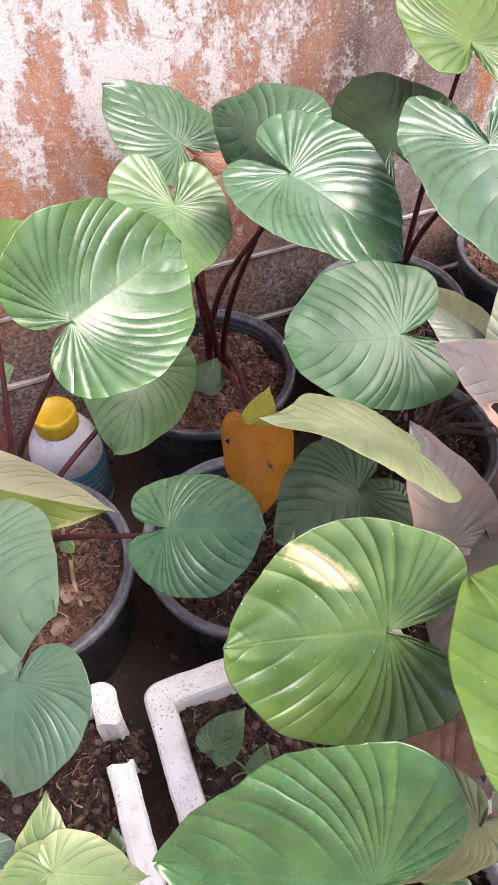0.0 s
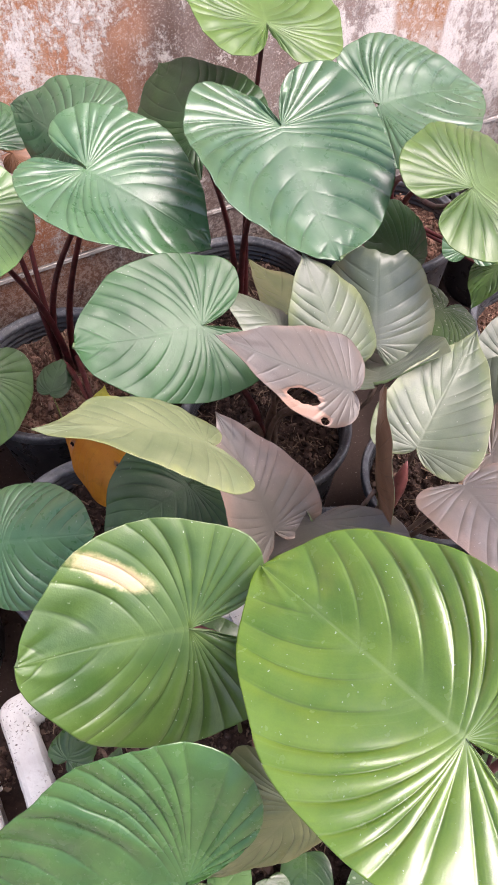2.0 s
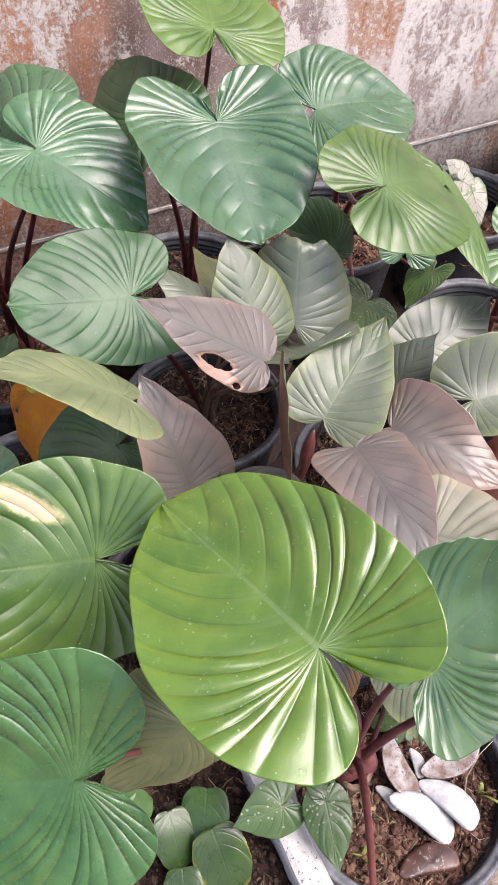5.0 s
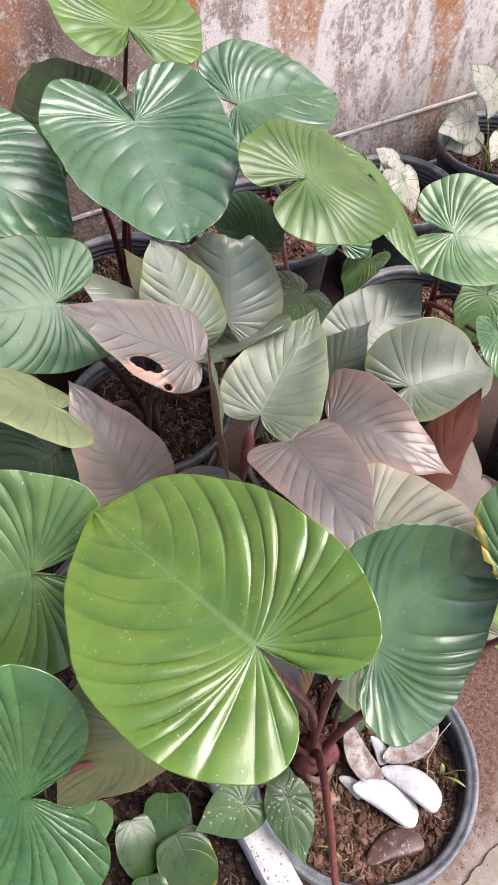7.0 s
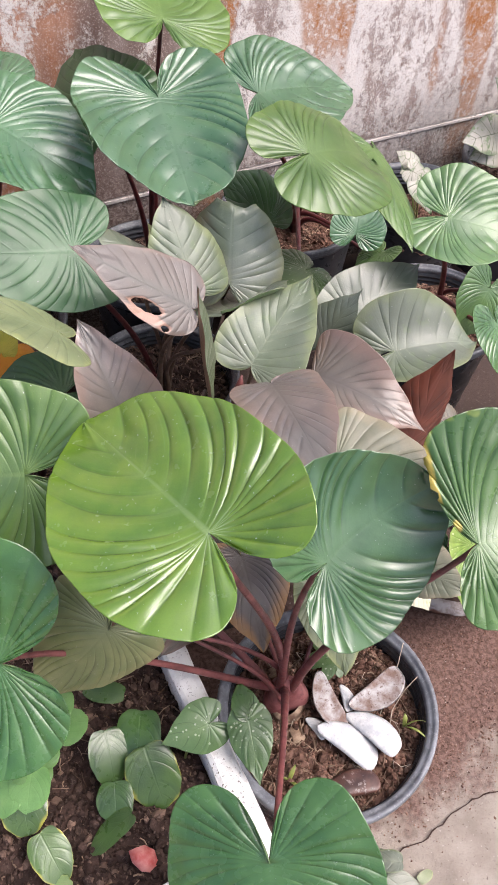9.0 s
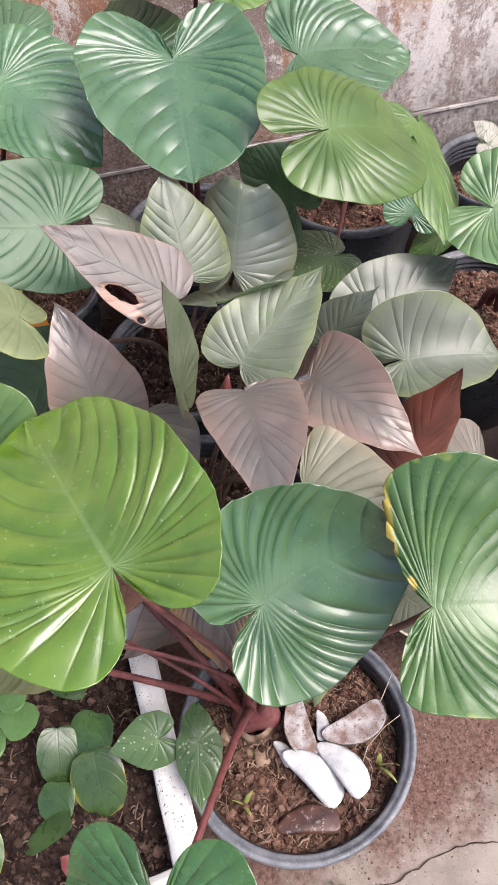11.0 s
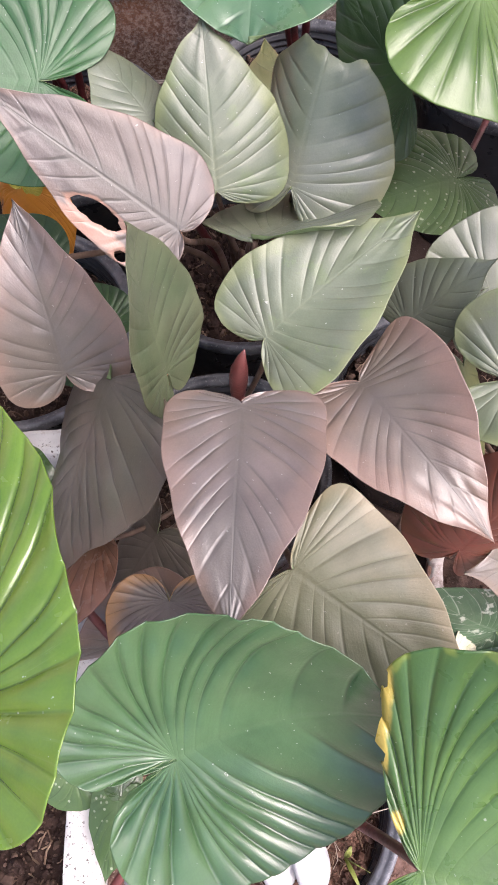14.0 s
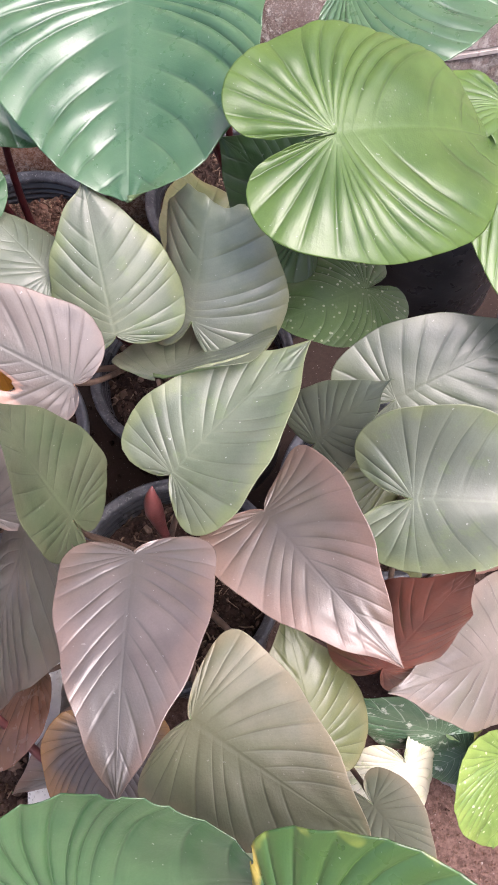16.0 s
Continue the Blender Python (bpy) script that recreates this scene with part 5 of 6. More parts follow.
leaf(p3, "blue", (0.058, 0.502, 0.452), (-120.1, 12.1, 25.5), 0.129, (0.66, 0.42, 0.13, 0.51, 0.38, 0.04), (-0.1, 0.43, -0.2), stalk="stalk", spread=4.0, relief=1.4)
leaf(p3, "fresh", (-0.069, 0.815, 0.661), (-69.8, 24.3, 11.7), 0.09, (0.63, 0.37, 0.09, 0.35, 0.5, 0.03), (0.26, 0.42, -0.14), stalk="stalk")
leaf(p3, "yellowing", (-0.157, 0.625, 0.500), (-122.0, -9.0, 50.0), 0.188, (0.30, 0.30, 0.11, 0.25, 0.48, 0.02), (0.25, 0.15, 0.42), label="curled yellowing leaf", stalk="stalk", under="cream", relief=0.4)
p4 = plant("heart_leaf_plant", 0.24, 0.56, 0.205, "Low dark green heart-leaved plant under larger leaves", "plant", "heart-leaved plants")
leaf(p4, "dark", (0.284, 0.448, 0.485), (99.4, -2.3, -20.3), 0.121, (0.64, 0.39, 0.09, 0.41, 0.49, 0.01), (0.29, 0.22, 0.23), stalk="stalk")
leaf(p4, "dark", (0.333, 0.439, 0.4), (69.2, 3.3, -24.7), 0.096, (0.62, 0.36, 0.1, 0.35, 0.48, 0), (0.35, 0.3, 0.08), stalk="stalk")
p5 = plant("heart_leaf_plant", 0.6, 0.92, 0.25, "Tall blue-green heart-leaved plant before the weathered wall", "plant", "heart-leaved plants")
# this leaf hangs in shade, and its dark colour carries part of that shade
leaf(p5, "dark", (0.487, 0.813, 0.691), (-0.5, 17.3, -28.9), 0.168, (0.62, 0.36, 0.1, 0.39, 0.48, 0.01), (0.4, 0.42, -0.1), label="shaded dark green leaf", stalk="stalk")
leaf(p5, "blue", (0.534, 0.674, 0.759), (172.6, -21.3, -3.5), 0.192, (0.62, 0.37, 0.13, 0.63, 0.51, 0.03), (-0.04, -0.03, 0.29), stalk="stalk", relief=1.5, spread=4.0)
leaf(p5, "fresh", (0.62, 0.866, 0.782), (-13.6, 18, 19.3), 0.18, (0.64, 0.36, 0.11, 0.35, 0.48, 0.01), (0.12, 0.22, 0.24), stalk="stalk")
mA = plant("sage_leaf_plant", 0.49, 0.62, 0.215, "Sage and mauve arrow-leaved plant with a torn leaf", "plant", "bronze-leaved plants")
leaf(mA, "satin", (0.344, 0.504, 0.672), (88.3, 10.2, -32.5), 0.15, (0.56, 0.39, 0.09, 0.53, 0.56, 0.03), (-0.25, 0.2, 0.09), stalk="stalk", relief=0.5)
leaf(mA, "bronze", (0.451, 0.37, 0.642), (66.8, 34.8, -30.6), 0.166, (0.3, 0.07, 0.14, 0.28, 0.43, 0.09), (0.01, 0.21, 0.11), label="mauve leaf with two torn holes", stalk="stalk_grey", holes=((-0.0245, 0.057, 0.0068, 0.020), (-0.0410, 0.026, 0.0040, 0.0058)), scars=((-0.037, 0.056, 0.006, 0.030),), under="under_brown", veins=14, spread=2.0, relief=0.35, thick=0.0035)
leaf(mA, "sage", (0.479, 0.433, 0.614), (0.7, 55.5, 1.6), 0.129, (0.47, 0.11, 0.12, 0.38, 0.55, 0.11), (0.37, 0.53, -0.05), stalk="stalk_grey", holes=((-0.009, 0.042, 0.0018, 0.0040),), veins=14, spread=2.0, relief=0.6, thick=0.0035)
leaf(mA, "sage_lit", (0.543, 0.455, 0.591), (-29.1, 51, -8.1), 0.126, (0.72, 0.28, 0.17, 0.5, 0.48, -0.06), (-0.02, 1.17, -0.08), stalk="stalk_grey", holes=((0.012, 0.134, 0.040, 0.030),), veins=14, spread=2.0, relief=0.6, thick=0.0035)
leaf(mA, "sage_dark", (0.431, 0.482, 0.646), (39.6, 25.9, 9.8), 0.092, (0.42, 0.18, 0.1, 0.13, 0.48, 0), (0.15, 0.35, -0.11), stalk="stalk_grey", veins=14, spread=2.0, relief=0.6, thick=0.0035)
leaf(mA, "sage_dark", (0.506, 0.402, 0.59), (-48.5, -28.5, -30.1), 0.192, (0.42, 0.01, 0.13, 0.17, 0.45, 0.09), (-0.47, 0.29, 0.38), stalk="stalk_grey", veins=14, spread=2.0, relief=0.6, thick=0.0035)
leaf(mA, "olive", (0.559, 0.651, 0.453), (7.7, 27.2, 20.5), 0.13, (0.5, 0.28, 0.11, 0.24, 0.48, 0.01), (0.29, 0.08, 0.33), stalk="stalk_grey", veins=14, spread=2.0, relief=0.6, thick=0.0035)
leaf(mA, "moss", (0.28, 0.362, 0.673), (75.1, 39.9, 21.9), 0.166, (0.49, 0.21, 0.13, 0.22, 0.49, 0.01), (0.42, 0.77, 0.42), label="folded pale yellow-green leaf", stalk="stalk_grey", veins=14, spread=2.0, relief=0.6, thick=0.0035)
mB = plant("bronze_leaf_plant", 0.465, 0.335, 0.205, "Bronze and rose arrow-leaved plant with grey-brown stalks", "plant", "bronze-leaved plants")
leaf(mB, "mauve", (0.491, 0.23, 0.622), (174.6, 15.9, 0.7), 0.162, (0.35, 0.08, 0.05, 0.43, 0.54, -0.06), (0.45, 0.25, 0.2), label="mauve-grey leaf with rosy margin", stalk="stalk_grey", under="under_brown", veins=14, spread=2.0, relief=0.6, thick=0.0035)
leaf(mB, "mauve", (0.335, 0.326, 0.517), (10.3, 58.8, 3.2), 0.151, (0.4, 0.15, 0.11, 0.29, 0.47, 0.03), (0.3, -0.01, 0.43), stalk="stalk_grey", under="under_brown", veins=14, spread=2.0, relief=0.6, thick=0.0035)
leaf(mB, "drab", (0.433, 0.282, 0.581), (36.5, 80.8, 30.8), 0.153, (0.32, 0.23, 0.19, 0.43, 0.29, 0.11), (-0.15, 0.05, 0.33), label="narrow folded olive leaf", stalk="stalk_grey", under="under_brown", veins=14, spread=2.0, relief=0.6, thick=0.0035)
leaf(mB, "taupe", (0.376, 0.313, 0.523), (144.2, -32.6, 36.5), 0.212, (0.53, 0.11, 0.14, 0.14, 0.5, -0.08), (0.27, 0.18, -0.07), stalk="stalk_grey", veins=14, spread=2.0, relief=0.6, thick=0.0035)
leaf(mB, "taupe", (0.395, 0.221, 0.374), (130.9, -38.3, 16), 0.138, (0.45, 0.18, 0.11, 0.21, 0.48, -0.03), (0.31, 0.38, -0.08), stalk="stalk_grey", veins=14, spread=2.0, relief=0.6, thick=0.0035)
leaf(mB, "sage", (0.512, 0.32, 0.563), (-60.3, 30, 7.3), 0.161, (0.4, 0.12, 0.1, 0.31, 0.56, 0.06), (0.43, 0.27, 0.46), label="pale sage leaf with yellowish edge", stalk="stalk_grey", veins=14, spread=2.0, relief=0.6, thick=0.0035)
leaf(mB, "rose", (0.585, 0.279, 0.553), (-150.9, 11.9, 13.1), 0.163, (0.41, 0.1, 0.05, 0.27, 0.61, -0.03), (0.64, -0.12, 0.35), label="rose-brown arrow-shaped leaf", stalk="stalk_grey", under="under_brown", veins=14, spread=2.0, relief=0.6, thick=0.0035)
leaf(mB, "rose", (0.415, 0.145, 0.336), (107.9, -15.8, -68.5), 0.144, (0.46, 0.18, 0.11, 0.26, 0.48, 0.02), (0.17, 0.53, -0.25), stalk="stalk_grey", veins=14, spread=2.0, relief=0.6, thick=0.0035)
leaf(mB, "khaki", (0.519, 0.118, 0.59), (-129.8, -1.7, 22.6), 0.141, (0.49, 0.1, 0.06, 0.3, 0.67, 0.02), (0.11, 0.18, 0.01), label="khaki arrow-shaped leaf", stalk="stalk_grey", veins=14, spread=2.0, relief=0.6, thick=0.0035)
leaf(mB, "khaki", (0.644, 0.062, 0.357), (-147.1, -6.7, 38.6), 0.088, (0.48, 0.28, 0.09, 0.18, 0.48, 0.01), (0.32, 0.28, 0.12), stalk="stalk_grey", veins=14, spread=2.0, relief=0.6, thick=0.0035)
leaf(mB, "copper", (0.346, 0.21, 0.407), (98.4, -28.8, 21.2), 0.177, (0.46, 0.15, 0.12, 0.25, 0.45, -0.04), (0.44, 0.39, 0.22), label="glossy copper-brown leaf", stalk="stalk_grey", under="copper", veins=14, spread=2.0, relief=0.6, thick=0.0035)
p7 = plant("heart_leaf_plant", 0.92, 0.93, 0.285, "Fresh green heart-leaved plant with reddish stalks by the wall", "plant", "heart-leaved plants")
leaf(p7, "blue", (0.73, 0.749, 0.697), (-96.3, 4.1, 19.6), 0.186, (0.61, 0.18, 0.15, 0.37, 0.58, 0.07), (0.48, 0.22, 0.31), stalk="stalk")
leaf(p7, "blue", (0.952, 0.73, 0.386), (-39.5, 51.1, 14.5), 0.079, (0.74, 0.36, 0.11, 0.36, 0.47, 0.04), (0.36, 0.12, 0.26), stalk="stalk")
leaf(p7, "fresh", (0.679, 0.494, 0.736), (-79.3, -8.2, 20.8), 0.16, (0.63, 0.49, 0.17, 0.68, 0.37, 0.08), (0.61, 1.05, 0.68), stalk="stalk")
leaf(p7, "fresh", (0.845, 0.578, 0.665), (173.2, -9.5, -29.9), 0.204, (0.42, 0.18, 0.1, 0.2, 0.48, -0), (0.32, 0.52, -0.23), stalk="stalk")
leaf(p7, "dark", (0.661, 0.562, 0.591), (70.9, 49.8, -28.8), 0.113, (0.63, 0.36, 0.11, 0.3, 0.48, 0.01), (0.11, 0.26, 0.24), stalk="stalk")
leaf(p7, "speckled", (0.715, 0.527, 0.511), (111, 12.8, -9.9), 0.107, (0.61, 0.39, 0.15, 0.46, 0.38, 0.1), (0.3, 0.35, 0.06), stalk="stalk")
leaf(p7, "weed", (1, 0.696, 0.35), (107.5, -17.4, 18.7), 0.096, (0.48, 0.28, 0.09, 0.19, 0.48, 0.01), (0.46, 0.21, 0.25), stalk="stalk")
q = plant("heart_leaf_plant", 1.08, 0.6, 0.235, "Bright green heart-leaved plant in a black pot", "plant", "heart-leaved plants")
leaf(q, "mid", (0.885, 0.422, 0.627), (-133.4, -1.6, 22.4), 0.139, (0.63, 0.39, 0.1, 0.35, 0.4, -0.03), (0.33, 0.15, 0.34), stalk="stalk")
leaf(q, "mid", (1.077, 0.469, 0.399), (121.8, -46.1, -36.7), 0.101, (0.61, 0.36, 0.12, 0.39, 0.48, -0.03), (0.46, 0.12, 0.28), stalk="stalk")
leaf(q, "deep", (1.028, 0.385, 0.398), (172.1, -29.8, -20.1), 0.103, (0.61, 0.36, 0.1, 0.36, 0.48, -0.01), (0.42, 0.2, 0.19), stalk="stalk")
mC = plant("sage_leaf_plant", 0.745, 0.41, 0.16, "Sage arrow-leaved plant with one russet upturned leaf", "plant", "bronze-leaved plants")
leaf(mC, "sage_dark", (0.717, 0.385, 0.523), (-78.5, 17.7, 33.1), 0.147, (0.47, 0.31, 0.11, 0.23, 0.49, 0.04), (0.3, 0.2, 0.26), stalk="stalk_grey", veins=14, spread=2.0, relief=0.6, thick=0.0035)
leaf(mC, "sage_dark", (0.638, 0.354, 0.519), (-85.7, 55, 15.9), 0.103, (0.44, 0.18, 0.09, 0.15, 0.48, -0.04), (0.21, 0.14, 0.35), stalk="stalk_grey", veins=14, spread=2.0, relief=0.6, thick=0.0035)
leaf(mC, "sage", (0.706, 0.271, 0.555), (-104.5, 9.9, 17.7), 0.127, (0.57, 0.36, 0.14, 0.53, 0.49, -0.11), (0.55, 0.05, 0.66), stalk="stalk_grey", veins=14, spread=2.0, relief=0.6, thick=0.0035)
leaf(mC, "olive", (0.713, 0.361, 0.424), (199.9, -40.9, -34.3), 0.139, (0.52, 0.21, 0.1, 0.26, 0.51, 0.02), (0.31, 0.45, -0.17), stalk="stalk_grey", veins=14, spread=2.0, relief=0.6, thick=0.0035)
leaf(mC, "olive", (0.599, 0.111, 0.383), (1.9, 38.2, 14.2), 0.128, (0.49, 0.25, 0.1, 0.25, 0.45, -0.01), (0.41, 0.38, -0.09), stalk="stalk_grey", veins=14, spread=2.0, relief=0.6, thick=0.0035)
leaf(mC, "russet", (0.665, 0.159, 0.466), (-61.6, 66.5, 40.1), 0.171, (0.33, 0.2, 0.09, 0.27, 0.49, -0.1), (-0.08, 0.44, -0.41), label="russet upturned leaf", stalk="stalk_grey", under="russet", veins=14, spread=2.0, relief=0.6, thick=0.0035)
leaf(mC, "taupe", (0.788, 0.172, 0.413), (111.7, 29.6, -43.5), 0.138, (0.54, 0.28, 0.1, 0.16, 0.48, 0.01), (0.29, 0.36, 0.13), stalk="stalk_grey", veins=14, spread=2.0, relief=0.6, thick=0.0035)
bowl = plant("variegated_plant", 0.8, 0.14, 0.1, "Small variegated and cream-leaved plant in a clay bowl", "plant", "small plants")
leaf(bowl, "variegated", (0.731, 0.119, 0.302), (77, 34, -72.1), 0.109, (0.63, 0.36, 0.11, 0.35, 0.48, -0.02), (0.31, 0.35, 0.11), stalk="stalk_green")
leaf(bowl, "variegated", (0.755, 0.104, 0.259), (112.6, -26.9, -18.6), 0.058, (0.62, 0.35, 0.1, 0.34, 0.49, 0), (0.34, 0.31, 0.06), stalk="stalk_green")
leaf(bowl, "cream", (0.687, 0.099, 0.286), (-170.5, -44, -18.8), 0.093, (0.67, 0.36, 0.09, 0.33, 0.5, 0.05), (0.29, 0.43, -0.27), label="cream leaf with a small hole", stalk="stalk_green", holes=((0.01, 0.03, 0.003, 0.003),))
leaf(bowl, "lime_speckled", (0.801, 0.094, 0.252), (168.3, -41.4, -33.6), 0.127, (0.63, 0.33, 0.1, 0.36, 0.46, 0), (0.19, 0.25, 0.24), stalk="stalk_green")
cal1 = plant("white_leaf_plant", 1.27, 0.94, 0.187, "Small white leaves with dark veins in black pot", "plant", "white-leaved plants")
leaf(cal1, "caladium", (1.166, 0.858, 0.42), (57.6, 39.6, -43), 0.04484, (0.52, 0.34, 0.06, 0.24, 0.48, 0), (0.34, 0.3, 0.08), stalk="stalk_green", spread=1.2, relief=0.3, small=True)
leaf(cal1, "caladium", (1.149, 0.835, 0.42), (-119.3, -26, 46), 0.05168, (0.52, 0.34, 0.06, 0.24, 0.48, 0), (0.32, 0.3, 0.08), stalk="stalk_green", spread=1.2, relief=0.3, small=True)
leaf(cal1, "caladium", (1.17, 0.818, 0.4), (-169.6, -46.9, 7.1), 0.07296, (0.52, 0.34, 0.06, 0.24, 0.48, 0), (0.32, 0.3, 0.08), stalk="stalk_green", spread=1.2, relief=0.3, small=True)
leaf(cal1, "caladium", (1.198, 0.899, 0.39), (107.6, -17.3, -50.6), 0.0342, (0.52, 0.34, 0.06, 0.24, 0.48, 0), (0.33, 0.3, 0.08), stalk="stalk_green", spread=1.2, relief=0.3, small=True)
cal2 = plant("white_leaf_plant", 1.58, 0.95, 0.217, "Bushy white leaves with dark veins in black pot", "plant", "white-leaved plants")
leaf(cal2, "caladium", (1.502, 0.978, 0.36), (94.5, 3, -53.1), 0.09272, (0.52, 0.34, 0.06, 0.24, 0.48, 0), (0.32, 0.3, 0.08), stalk="stalk_green", spread=1.2, relief=0.3, small=True)
leaf(cal2, "caladium", (1.513, 0.957, 0.45), (53.9, 43.6, -40.8), 0.06992, (0.52, 0.34, 0.06, 0.24, 0.48, 0), (0.33, 0.3, 0.08), stalk="stalk_green", spread=1.2, relief=0.3, small=True)
leaf(cal2, "caladium", (1.553, 0.966, 0.42), (132.3, -36.2, -39.6), 0.06232, (0.52, 0.34, 0.06, 0.24, 0.48, 0), (0.31, 0.3, 0.08), stalk="stalk_green", spread=1.2, relief=0.3, small=True)
leaf(cal2, "caladium", (1.536, 0.984, 0.32), (100, -4.3, -52.7), 0.09424, (0.52, 0.34, 0.06, 0.24, 0.48, 0), (0.32, 0.3, 0.08), stalk="stalk_green", spread=1.2, relief=0.3, small=True)
leaf(cal2, "caladium", (1.475, 0.856, 0.38), (125.7, -32.2, -43.3), 0.05168, (0.52, 0.34, 0.06, 0.24, 0.48, 0), (0.32, 0.3, 0.08), stalk="stalk_green", spread=1.2, relief=0.3, small=True)
leaf(cal2, "caladium", (1.61, 0.98, 0.42), (-123.9, -28.6, 43.7), 0.07296, (0.52, 0.34, 0.06, 0.24, 0.48, 0), (0.31, 0.3, 0.08), stalk="stalk_green", spread=1.2, relief=0.3, small=True)
def seed_leaf(owner, mat, centre, heading, L, half, tilt=-14.0, roll=0.0, stalk="stalk_green"):
    """A small smooth oval leaf, set by its middle, its heading and its half width."""
    a = radians(heading)
    L, half = 1.3 * L, 1.3 * half
    pos = (centre[0] + 0.5 * L * math.sin(a), centre[1] - 0.5 * L * math.cos(a), centre[2] - 0.5 * L * math.sin(radians(tilt)))
    return leaf(owner, mat, pos, (heading, tilt, roll), L, (half / L, 0.03, 0.38, 0.74, 0.45, 0.02), (0.45, 0.35, 0.22), stalk=stalk, relief=0.3, small=True, base=(centre[0], centre[1], owner.location.z), thick=0.0022)


boxw = plant("seedling_clump", 0.235, -0.02, 0.235, "Clump of round green seedlings in foam box soil", "plant", "small plants")
seed_leaf(boxw, "weed", (0.219, 0.037, 0.265), 150, 0.05, 0.023, -12, 8)
seed_leaf(boxw, "weed", (0.179, 0.027, 0.258), 172, 0.056, 0.02, -16, -14)
seed_leaf(boxw, "weed", (0.166, -0.021, 0.25), 160, 0.038, 0.018, -8, 6)
seed_leaf(boxw, "weed_yellow", (0.221, -0.019, 0.252), 178, 0.064, 0.026, -18, 6)
seed_leaf(boxw, "weed", (0.147, -0.047, 0.25), 100, 0.052, 0.013, -6, 20)
seed_leaf(boxw, "weed_yellow", (0.081, -0.05, 0.262), 190, 0.05, 0.018, -10, 0)
seed_leaf(boxw, "straw", (0.064, -0.084, 0.247), 110, 0.042, 0.009, -4, 0)
seed_leaf(boxw, "weed", (0.198, 0.122, 0.25), 60, 0.045, 0.012, 10, 0)
leaf(boxw, "weed", (0.235, 0.244, 0.33), (-11.2, 26.3, 1), 0.10112, (0.4, 0.03, 0.36, 0.72, 0.45, 0.03), (0.34, 0.3, 0.08), stalk="stalk_green", small=True, base=(0.235, 0.232, 0.225))
leaf(boxw, "speckled", (0.304, 0.003, 0.300), (88.0, -6, -24.0), 0.066, (0.50, 0.36, 0.1, 0.2, 0.48, 0), (0.34, 0.3, 0.08), stalk="stalk_green", small=True, base=(0.268, 0.0, 0.225))
boxw2 = plant("seedling_clump", 0.08, 0, 0.235, "Light green seedlings in dark foam box soil", "plant", "small plants")
seed_leaf(boxw2, "sprout", (0.148, 0.079, 0.3), -70, 0.036, 0.018, 4, 0)
seed_leaf(boxw2, "sprout", (0.142, 0.109, 0.31), -40, 0.034, 0.017, 8, 0)
seed_leaf(boxw2, "sprout", (0.079, 0.023, 0.3), 150, 0.04, 0.02, -8, 6)
seed_leaf(boxw2, "sprout", (0.05, 0.031, 0.29), 110, 0.036, 0.017, -6, 0)
seed_leaf(boxw2, "sprout", (0.09, 0.045, 0.285), -60, 0.038, 0.018, 2, 10)
seed_leaf(boxw2, "weed_yellow", (0.064, 0.012, 0.262), 170, 0.044, 0.022, -14, 0)
seed_leaf(boxw2, "sprout", (0.073, 0.041, 0.305), 60, 0.014, 0.006, 10, 0)
seed_leaf(boxw2, "sprout", (0.109, 0.062, 0.295), -30, 0.03, 0.015, 6, 0)
boxw3 = plant("seedling_clump", 0.05, 0.25, 0.235, "Narrow green seedlings in foam box soil", "plant", "small plants")
leaf(boxw3, "weed", (0.03, 0.28, 0.3), (-62.5, 17.1, 17.8), 0.065, (0.42, 0.18, 0.1, 0.2, 0.48, 0), (0.35, 0.3, 0.08), stalk="stalk_green", small=True)
leaf(boxw3, "weed", (0.07, 0.237, 0.3), (-44.7, 21.6, 11.9), 0.037, (0.42, 0.18, 0.1, 0.2, 0.48, 0), (0.35, 0.3, 0.08), stalk="stalk_green", small=True)
boxl = plant("pale_leaf_plant", -0.17, 0.205, 0.235, "Pale yellow-green broad-leaved plant in foam box", "plant", "small plants")
leaf(boxl, "straw", (-0.175, 0.214, 0.36), (-18.3, 25.1, 3), 0.073, (0.42, 0.18, 0.1, 0.2, 0.48, 0), (0.35, 0.3, 0.08), stalk="stalk_green", small=True)
leaf(boxl, "straw", (-0.165, 0.205, 0.36), (-114.9, -14, 33.6), 0.105, (0.42, 0.18, 0.1, 0.2, 0.48, 0), (0.33, 0.3, 0.08), stalk="stalk_green", small=True)
leaf(boxl, "straw", (-0.17, 0.207, 0.36), (93.6, 2, -36.5), 0.069, (0.5, 0.28, 0.1, 0.2, 0.48, 0), (0.33, 0.3, 0.08), stalk="stalk_green", small=True)
leaf(boxl, "variegated", (-0.262, 0.262, 0.330), (-110, 6, 10), 0.075, (0.36, 0.1, 0.3, 0.3, 0.48, 0), (0.34, 0.3, 0.08), stalk="stalk_green", small=True)
leaf(boxl, "weed", (-0.107, 0.214, 0.3), (-9.7, 24.9, -0.9), 0.028, (0.42, 0.18, 0.1, 0.2, 0.48, 0), (0.35, 0.3, 0.08), stalk="stalk_green", small=True)
sw = plant("speckled_seedling", 0.355, -0.02, 0.19, "White-speckled arrow-leaved seedling at the pot edge", "plant", "small plants")
leaf(sw, "speckled", (0.350, -0.018, 0.312), (165.0, -14, 6.0), 0.080, (0.36, 0.22, 0.1, 0.2, 0.48, 0), (0.34, 0.3, 0.08), stalk="stalk_green", small=True)
leaf(sw, "weed", (0.352, -0.016, 0.312), (-8, 14, 6), 0.046, (0.40, 0.08, 0.3, 0.45, 0.4, 0), (0.35, 0.3, 0.08), stalk="stalk_green", small=True)
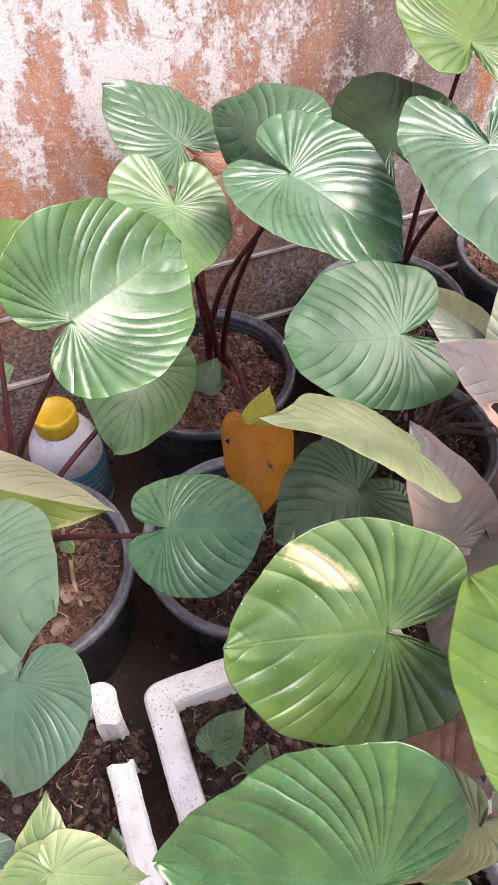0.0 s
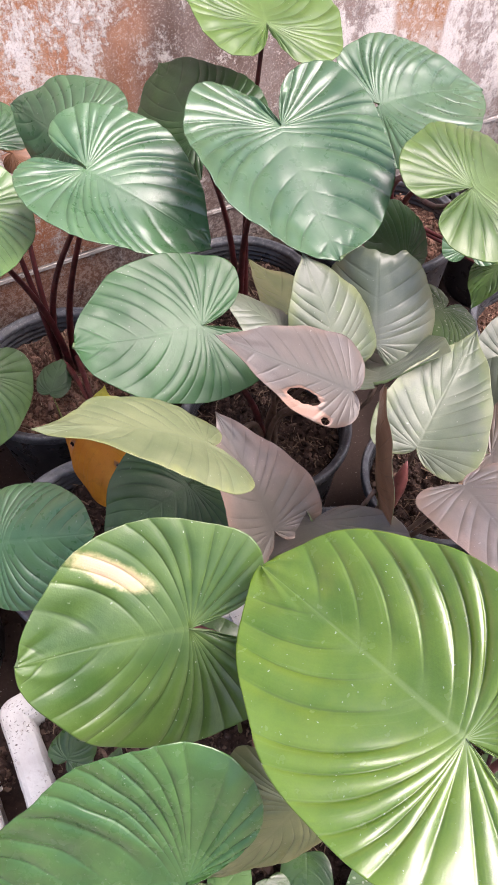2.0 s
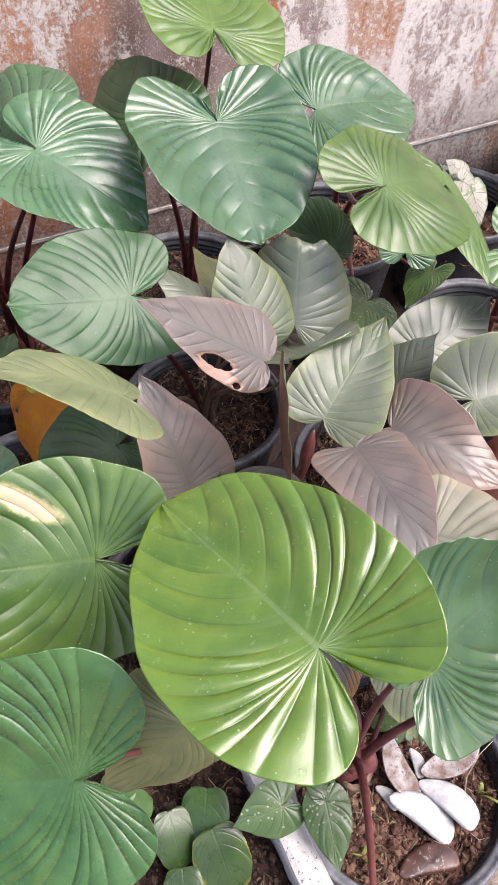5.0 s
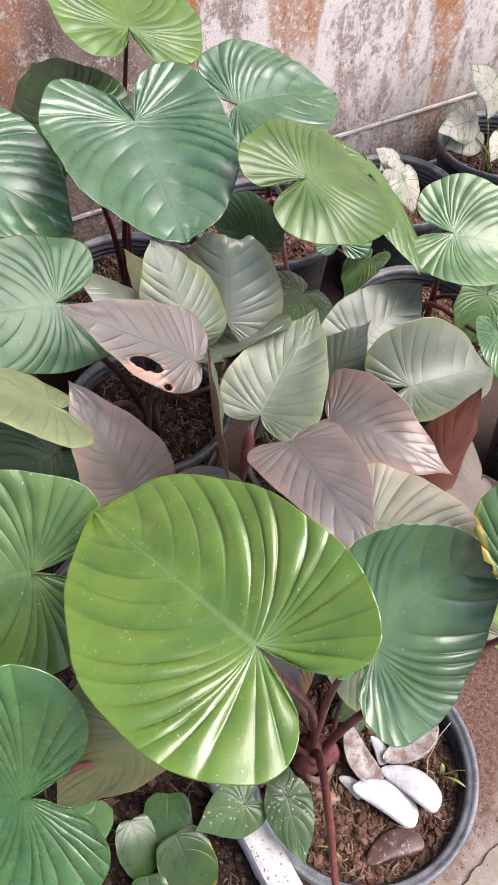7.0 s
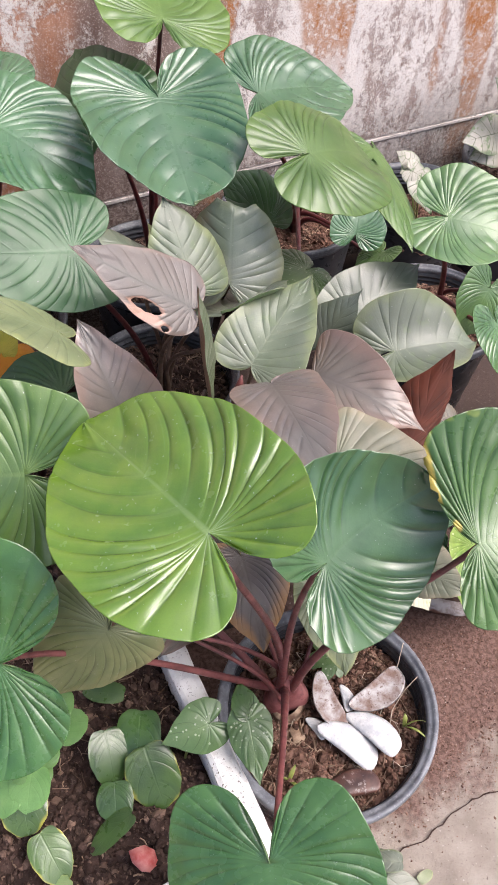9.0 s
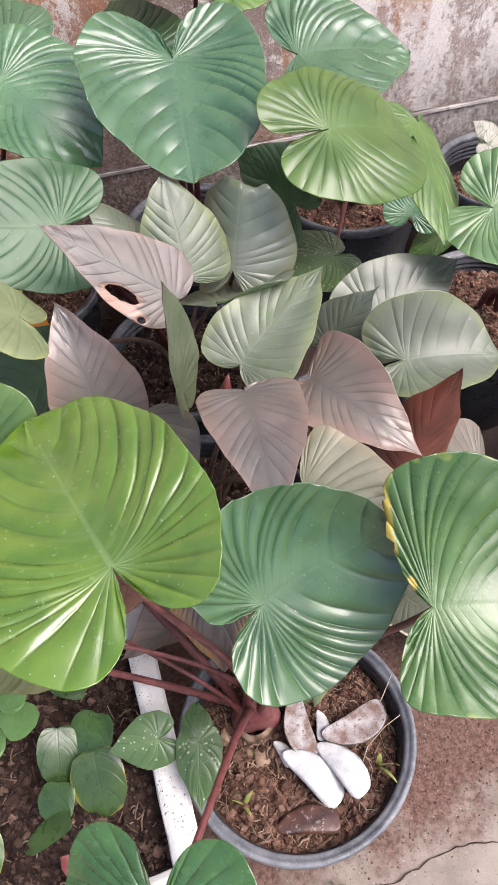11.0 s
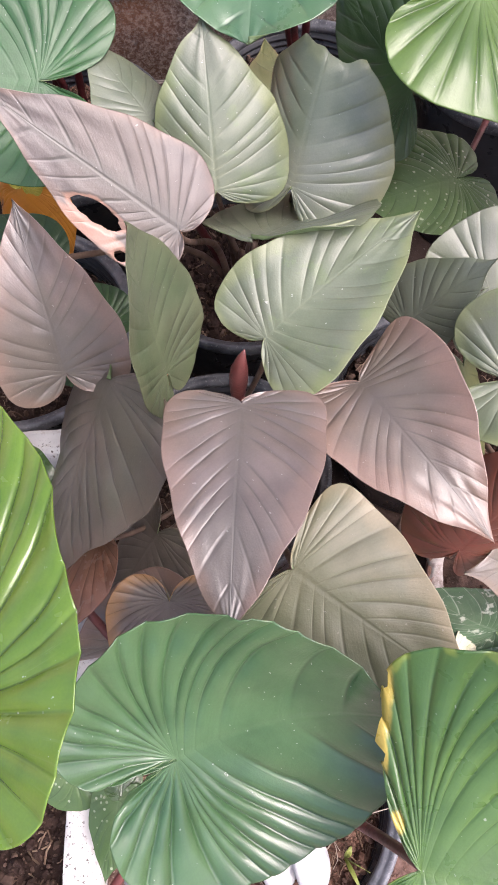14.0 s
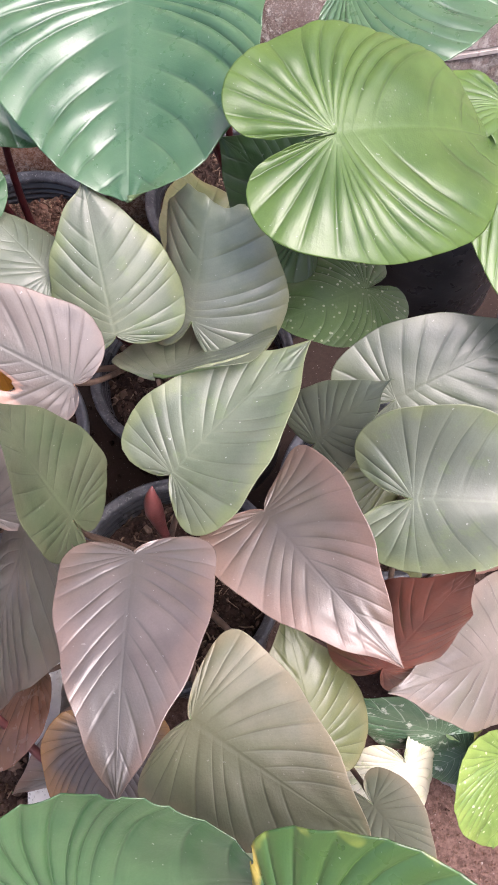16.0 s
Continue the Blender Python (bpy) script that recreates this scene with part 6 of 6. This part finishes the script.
fern = plant("seedling", 0.523, 0.042, 0.19, "Grey-green frilled seedling in pot soil", "plant", "small plants")
for h, l in ((20, .030), (75, .034), (130, .028), (-40, .030), (-100, .026), (170, .024)):
    d = Vector((-math.sin(radians(h)), math.cos(radians(h)), 0)) * l * 0.75
    seed_leaf(fern, "speckled", tuple(fern.location + d + Vector((0, 0, 0.022))), h, l, l * 0.30, -6)
p2w = plant("seedling", 0.215, 0.83, 0.23, "Small dark seedling in brown pot soil", "plant", "small plants")
leaf(p2w, "dark", (0.197, 0.823, 0.32), (-43.4, 25.2, 12), 0.066, (0.42, 0.08, 0.3, 0.45, 0.4, 0), (0.33, 0.3, 0.08), stalk="stalk_green", small=True)
p3w = plant("seedling", -0.09, 0.655, 0.215, "Tiny green sprout in brown pot soil", "plant", "small plants")
leaf(p3w, "fresh", (-0.085, 0.657, 0.27), (-151.6, -18.6, 16.4), 0.027, (0.42, 0.08, 0.3, 0.45, 0.4, 0), (0.35, 0.3, 0.08), stalk="stalk_green", small=True)
flw = plant("floor_weed", 0.505, -0.21, 0, "Limp green weed on the concrete floor", "plant", "small plants")
seed_leaf(flw, "drab", (0.498, -0.249, 0.03), -150, 0.05, 0.017, -4, 8)
seed_leaf(flw, "sage", (0.49, -0.203, 0.04), 60, 0.036, 0.012, 4, 0)
seed_leaf(flw, "drab", (0.475, -0.214, 0.03), 120, 0.046, 0.019, -4, 0)
seed_leaf(flw, "sage_dark", (0.472, -0.249, 0.02), 160, 0.044, 0.017, -4, 0)
seed_leaf(flw, "moss", (0.54, -0.243, 0.012), -85, 0.022, 0.006, 0, 0)
shell_crown.parent = shell
child(husk, shell, "dry brown husk round the crown")

pts = curve_points(Vector((0.494, 0.312, 0.560)), Vector((0.478, 0.300, 0.520)), Vector((0.488, 0.33, 0.33)), Vector((0.468, 0.335, 0.205)))
v, f = tube(pts, [0.0008, 0.0045, 0.0078, 0.0086, 0.0070, 0.0052, 0.004, 0.0034, 0.003, 0.003, 0.003, 0.003, 0.003, 0.0032, 0.0032])
bud = link_mesh("rolled_leaf", [q - mB.location for q in v], f, M["stalk_red"])
child(bud, mB, "crimson rolled young leaf")
